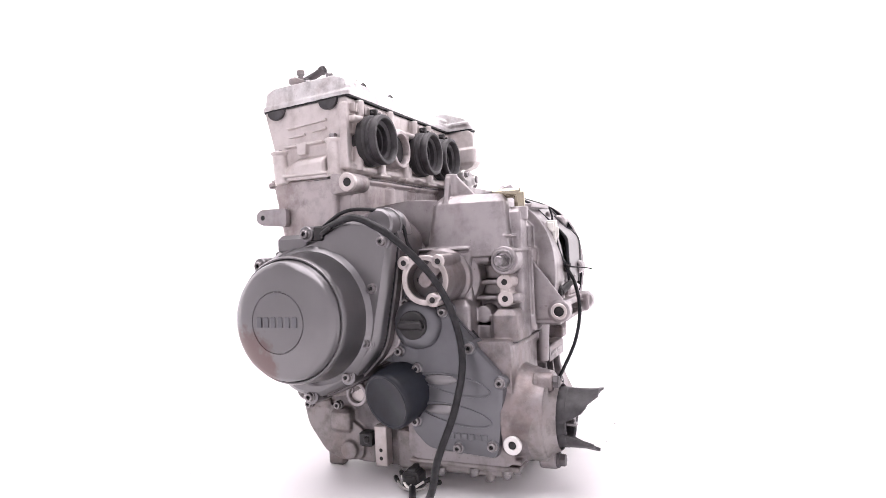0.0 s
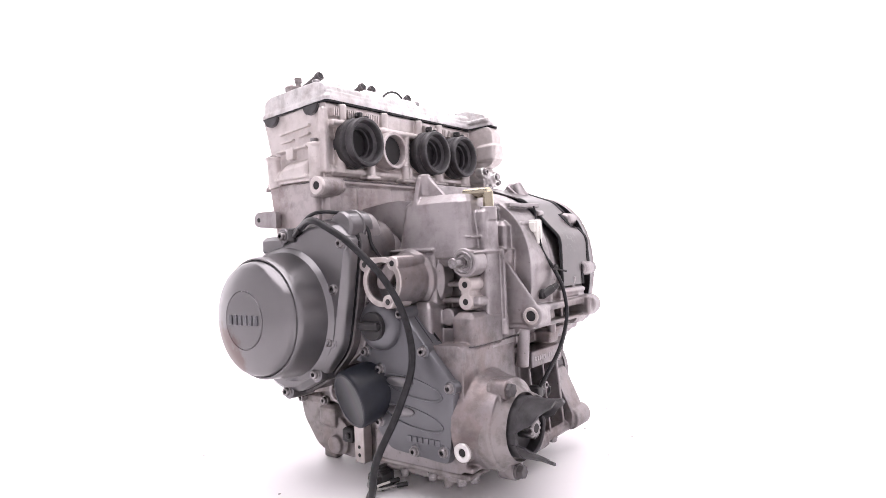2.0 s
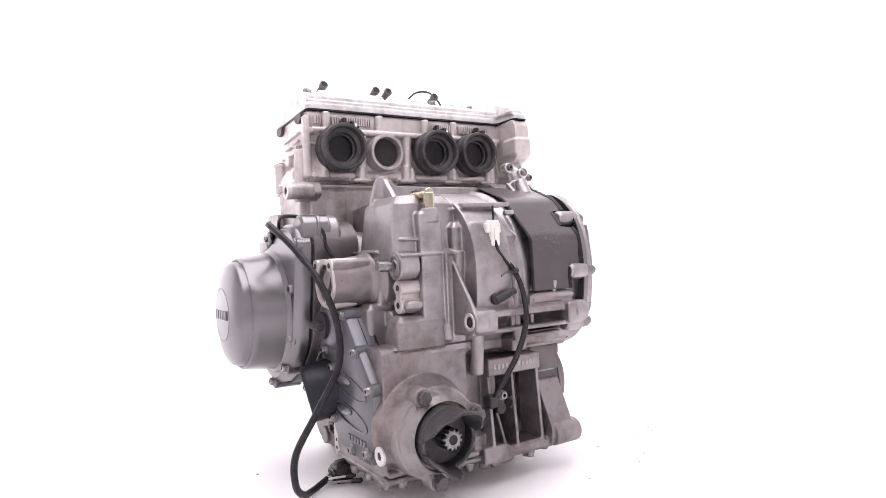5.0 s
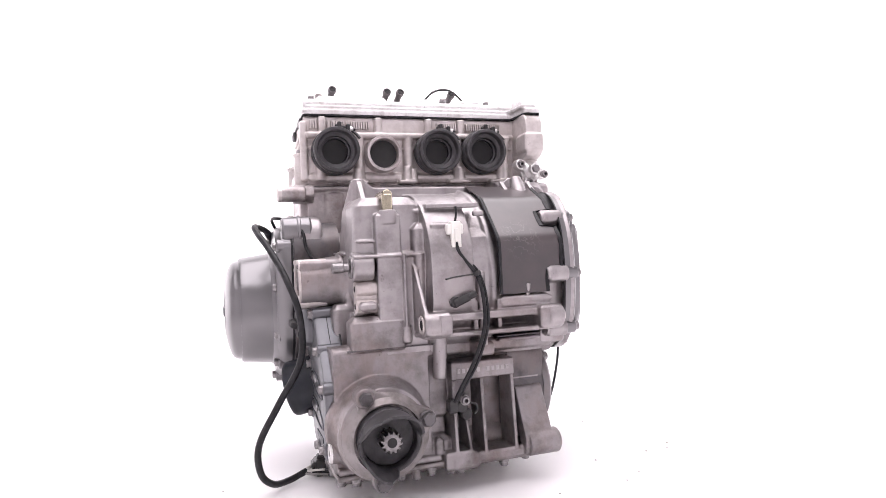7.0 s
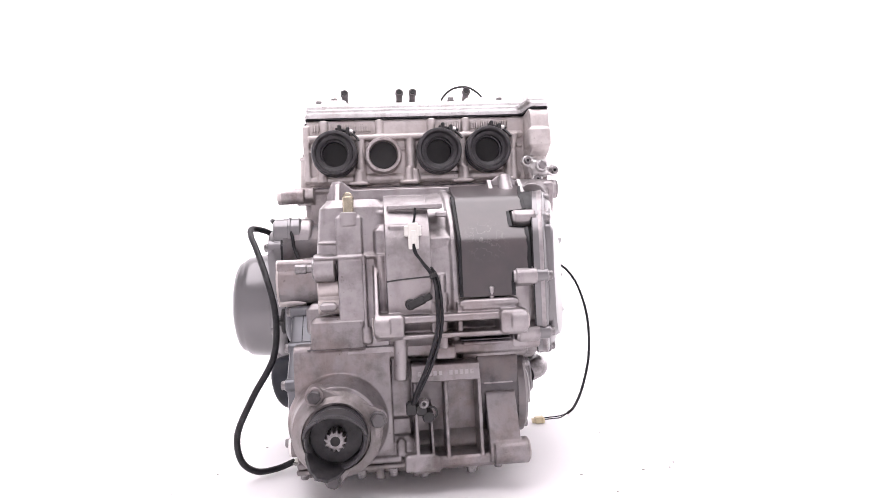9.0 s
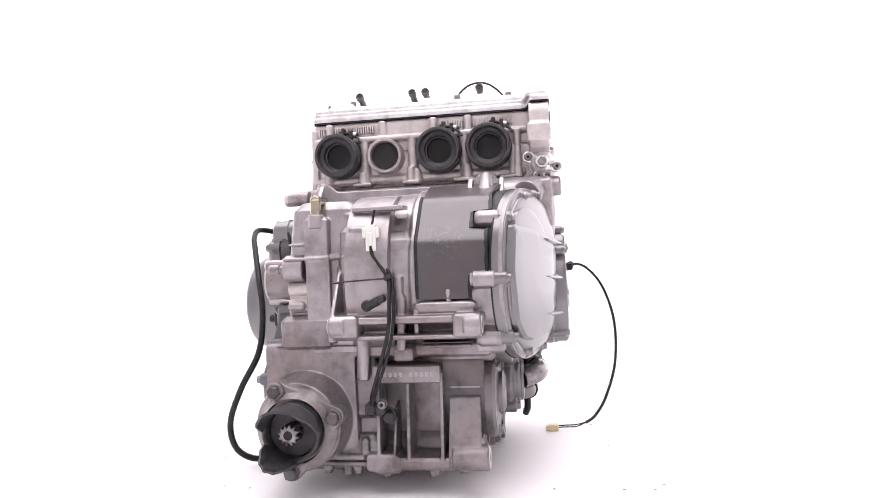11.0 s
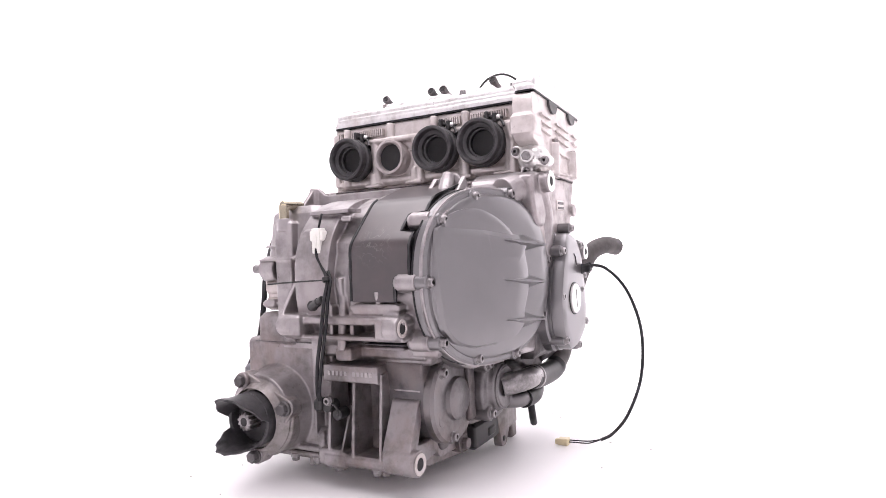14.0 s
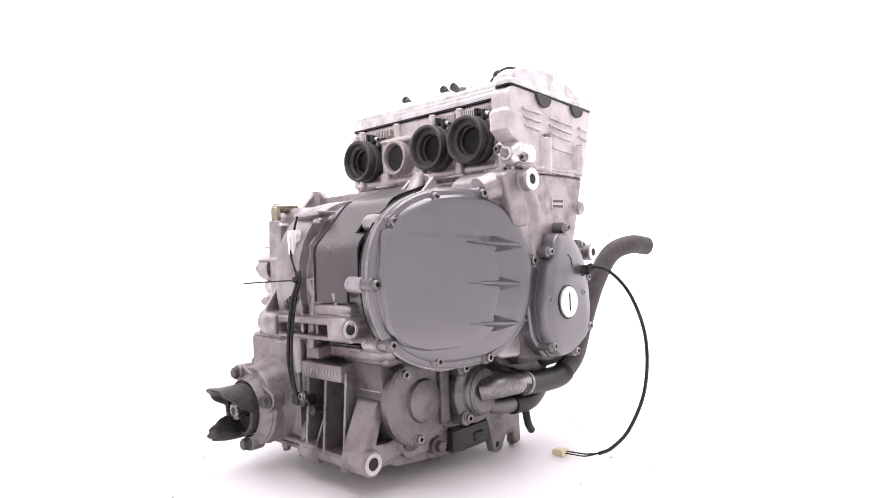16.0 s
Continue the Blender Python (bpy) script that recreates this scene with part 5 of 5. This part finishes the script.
def cables():
    # thick cable over the left side, down to the floor plug
    s = Solid()
    s.sweep([(-0.215, 0.13, 0.335), (-0.23, 0.07, 0.352), (-0.25, 0.012, 0.372), (-0.271, -0.035, 0.379), (-0.268, -0.065, 0.366), (-0.256, -0.09, 0.345), (-0.236, -0.126, 0.3), (-0.222, -0.148, 0.248), (-0.225, -0.16, 0.19), (-0.256, -0.16, 0.135), (-0.283, -0.146, 0.08), (-0.282, -0.135, 0.038), (-0.265, -0.115, 0.014), (-0.24, -0.088, 0.007), (-0.215, -0.075, 0.012)], 0.0047, 14, 10)
    c = part("generator_cable", s, RUBBER, engine, "thick black sheathed cable hanging to the floor")
    s = Solid()
    s.sweep([(-0.208, 0.13, 0.342), (-0.225, 0.06, 0.362), (-0.243, 0.0, 0.388), (-0.238, -0.035, 0.391), (-0.215, -0.06, 0.383), (-0.204, -0.073, 0.365), (-0.201, -0.076, 0.345), (-0.192, -0.084, 0.325), (-0.17, -0.09, 0.3), (-0.175, -0.092, 0.272), (-0.204, -0.088, 0.262), (-0.213, -0.096, 0.247), (-0.216, -0.104, 0.23)], 0.0026, 10)
    t = Solid()
    t.sweep([(-0.21, 0.12, 0.33), (-0.228, 0.07, 0.347), (-0.246, 0.03, 0.362), (-0.252, 0.012, 0.37)], 0.0034, 10)
    t.box(-0.248, -0.232, 0.03, 0.044, 0.352, 0.372, 0.002)
    part("cable_clip", t, PLASTIC, engine, "black cable clip and second lead")
    w = part("thin_cable", s, RUBBER, engine, "thin black cable looped behind the cover")
    for p0, p1 in (((-0.2055, -0.0895, 0.2595), (-0.208, -0.0925, 0.2555)), ((-0.2133, -0.0975, 0.2435), (-0.2148, -0.101, 0.2365))):
        s = Solid()
        s.cyl(p0, p1, 0.0034, n=12)
        part("sleeve", s, WHITE_PLASTIC, w)
    s = Solid()
    s.box(-0.202, -0.176, -0.078, -0.052, 0.001, 0.026, 0.003)
    s.box(-0.198, -0.172, -0.072, -0.058, 0.02, 0.031, 0.002)
    s.box(-0.206, -0.2, -0.075, -0.055, 0.004, 0.022, 0.002)
    p = part("connector", s, PLASTIC, c, "black cable connector")
    for i in range(7):
        k = i - 3
        tip = Vector((-0.196 + 0.004 * abs(k), -0.062 + 0.0085 * k, 0.006 + 0.005 * (i % 3)))
        s = Solid()
        s.sweep([(-0.219, -0.0765, 0.011), (-0.211, -0.071 + 0.004 * k, 0.009 + 0.004 * (i % 2)), tip], 0.0017, 8)
        q = part("wire", s, (WIRE_GREY, WHITE_PLASTIC)[i % 2], p)
        s = Solid()
        s.cyl(tip, tip + Vector((0.013, 0.0035 * k, 0.001)), 0.003, 0.0034, 12)
        part("terminal", s, PLASTIC, q)
    # sensor lead on the back
    s = Solid()
    s.sweep([(-0.016, -0.238, 0.335), (-0.008, -0.242, 0.318), (0.005, -0.248, 0.299), (0.009, -0.26, 0.27), (0.0075, -0.266, 0.23), (-0.006, -0.261, 0.185), (-0.024, -0.246, 0.145), (-0.032, -0.236, 0.125)], 0.0022, 10)
    s.sweep([(-0.022, -0.236, 0.37), (-0.022, -0.242, 0.335), (-0.013, -0.244, 0.318), (0.001, -0.25, 0.297), (0.004, -0.262, 0.27), (0.002, -0.268, 0.23), (-0.012, -0.262, 0.185), (-0.028, -0.246, 0.145), (-0.034, -0.236, 0.125)], 0.0026, 12)
    w = part("sensor_cable", s, RUBBER, engine, "black sensor cable with a white plug")
    s = Solid()
    s.box(-0.0295, -0.0155, -0.243, -0.228, 0.334, 0.37, 0.0015)
    s.box(-0.0345, -0.0115, -0.241, -0.23, 0.352, 0.3665, 0.0015)
    s.box(-0.0275, -0.0172, -0.241, -0.229, 0.312, 0.338, 0.0015)
    s.box(-0.0255, -0.0195, -0.2455, -0.24, 0.342, 0.36, 0.001)
    s.box(-0.0312, -0.0275, -0.239, -0.231, 0.314, 0.334, 0.001)
    part("connector", s, WHITE_PLASTIC, w, "white plastic plug")
    s = Solid()
    s.sweep([(-0.018, -0.232, 0.39), (-0.02, -0.236, 0.375), (-0.024, -0.235, 0.362)], 0.0016, 8)
    part("lead", s, RUBBER, w)
    s = Solid()
    s.sweep([(0.002, -0.252, 0.298), (-0.02, -0.262, 0.2975), (-0.045, -0.285, 0.297), (-0.06, -0.3, 0.296)], 0.0011, 8)
    s.ring((0.0, -0.252, 0.302), (0.002, -0.253, 0.296), 0.0052, 0.0035)
    part("cable_tie", s, PLASTIC, w)
    s = Solid()
    s.box(-0.042, -0.028, -0.24, -0.222, 0.112, 0.13, 0.003)
    s.cyl((-0.022, -0.236, 0.119), (-0.022, -0.214, 0.119), 0.008)
    s.cyl((-0.012, -0.226, 0.106), (-0.012, -0.205, 0.107), 0.008)
    s.sweep([(-0.012, -0.236, 0.124), (-0.004, -0.238, 0.122), (-0.001, -0.236, 0.114), (-0.004, -0.234, 0.108)], 0.0016, 8)
    part("speed_sensor", s, PLASTIC, w)
    bolt((-0.018, -0.236, 0.128), (0, -1, 0), w, 0.006, 0.005)
    # oil pressure switch on the shelf
    s = Solid()
    s.cyl((-0.03, -0.215, 0.262), (-0.03, -0.25, 0.262), 0.0075, n=24)
    s.cyl((-0.031, -0.247, 0.26), (-0.012, -0.254, 0.269), 0.0058, n=16)
    s.cyl((-0.014, -0.253, 0.268), (-0.003, -0.257, 0.273), 0.0046, n=16)
    o = part("oil_switch", s, PLASTIC, engine, "small black switch plug in a metal seat")
    for y, r in ((-0.228, 0.0135), (-0.233, 0.0125), (-0.238, 0.0112)):
        s = Solid()
        s.ring((-0.03, y + 0.002, 0.262), (-0.03, y - 0.0012, 0.262), r, r - 0.0028, 28, 0.0006)
        part("seat_ring", s, STEEL, o)
    s = Solid()
    s.cyl((0.079, -0.24, 0.258), (0.079, -0.246, 0.281), 0.0034, n=12)
    part("shield_pin", s, CAST, engine)
    # pickup wire on the right
    s = Solid()
    s.sweep([(0.235, 0.11, 0.28), (0.257, 0.118, 0.294), (0.285, 0.125, 0.288), (0.315, 0.135, 0.25), (0.334, 0.14, 0.185), (0.332, 0.135, 0.11), (0.312, 0.122, 0.05), (0.29, 0.105, 0.02), (0.272, 0.093, 0.01)], 0.0026, 10, 10)
    s.cyl((0.238, 0.111, 0.284), (0.262, 0.12, 0.296), 0.0078, 0.006, 16)
    s.box(0.243, 0.262, 0.11, 0.124, 0.283, 0.298, 0.003)
    k = part("pickup_wire", s, RUBBER, engine, "thin black wire hanging to a cream plug on the floor")
    s = Solid()
    s.box(0.205, 0.223, 0.073, 0.086, 0.0, 0.011, 0.0015)
    part("connector", s, CREAM_PLASTIC, k, "cream plastic plug")
    for dy, dz in ((0.0, 0.0), (0.004, 0.002)):
        s = Solid()
        s.sweep([(0.274, 0.0945, 0.011), (0.255, 0.083 + dy, 0.006 + dz), (0.235, 0.079 + dy, 0.006 + dz), (0.222, 0.0785 + dy, 0.0055 + dz)], 0.0011, 8)
        part("lead", s, RUBBER, k)
    s = Solid()
    s.box(0.2, 0.2065, 0.0745, 0.0845, 0.001, 0.009, 0.001)
    s.box(0.218, 0.222, 0.0715, 0.0875, 0.0005, 0.0115, 0.001)
    part("plug_rim", s, CREAM_PLASTIC, k)


def joint_lines():
    """Thin beads of dark sealant where the two crankcase halves and the head meet."""
    for x0, x1, y0, y1, z in ((-0.1705, -0.045, -0.2188, -0.2, 0.2046), (0.038, 0.106, -0.2265, -0.2, 0.2078), (-0.179, -0.14, -0.156, -0.05, 0.2046)):
        s = Solid()
        s.box(x0, x1, y0, y1, z - 0.0006, z + 0.0006, 0)
        part("sealant_bead", s, CAST_DARK, engine)
    s = Solid()
    s.box(-0.1935, 0.2265, 0.0155, 0.16, 0.4444, 0.4455, 0)
    s.moved(lambda v: Vector((v.x, v.y, v.z - 0.05 * (v.y - 0.02))))
    part("head_gasket_edge", s, CAST_DARK, engine)


def number_plate():
    s = Solid()
    s.box(-0.0325, 0.0605, -0.2265, -0.22, 0.1535, 0.1775, 0.0015)
    p = part("stamped_plate", s, CAST_STAINED, engine, "flat cast pad with stamped marks")
    for i in range(11):
        if i == 5:
            continue
        s = Solid()
        x = -0.022 + i * 0.0072
        s.box(x - 0.0022, x + 0.0022, -0.2271, -0.226, 0.1625, 0.1685, 0)
        part("stamped_bar", s, CAST, p)
    s = Solid()
    s.box(0.2205, 0.2235, 0.07, 0.105, 0.388, 0.405, 0.001)
    q = part("cast_pad", s, CAST_CLEAN, engine)
    for z in (0.392, 0.4):
        s = Solid()
        s.box(0.223, 0.2242, 0.074, 0.101, z - 0.002, z + 0.002, 0)
        part("cast_bar", s, CAST_DARK, q)


cylinder_block()
cylinder_head()
head_cover()
for x, z, rubber in ((-0.137, 0.501, 1), (-0.055, 0.498, 0), (0.04, 0.501, 1), (0.125, 0.502, 1)):
    intake(x, z, rubber)
upper_crankcase()
lower_crankcase()
oil_pan()
generator_cover()
lower_left_cover()
clutch_release_housing()
left_details()
clutch_cover()
pickup_cover()
right_lower()
heat_shield()
final_drive()
cables()
number_plate()
joint_lines()


def specks():
    random.seed(4)
    for i in range(26):
        a, r = random.uniform(0, 2 * math.pi), random.uniform(0.27, 0.42)
        s = Solid()
        k = random.uniform(0.0008, 0.0022)
        s.cyl((r * math.cos(a), r * math.sin(a), -0.001), (r * math.cos(a), r * math.sin(a), 0.0006), k * 1.5, k, 7, 0.0002)
        part("speck", s, CAST_DIRTY, turntable)


specks()


def motions():
    turns = [(0.0, 66.69), (1.5, 56.6), (3.5, 42.99), (4.0, 39.55), (6.5, 22.5), (7.0, 19.1), (9.0, 5.5), (12.0, -15.26), (12.5, -18.8), (14.0, -29.08), (14.5, -32.54), (16.0, -42.94)]
    for thing in (engine, turntable):
        walk(thing, [(t, pose(0, 0, 0, 0, 0, a)) for t, a in turns])


motions()
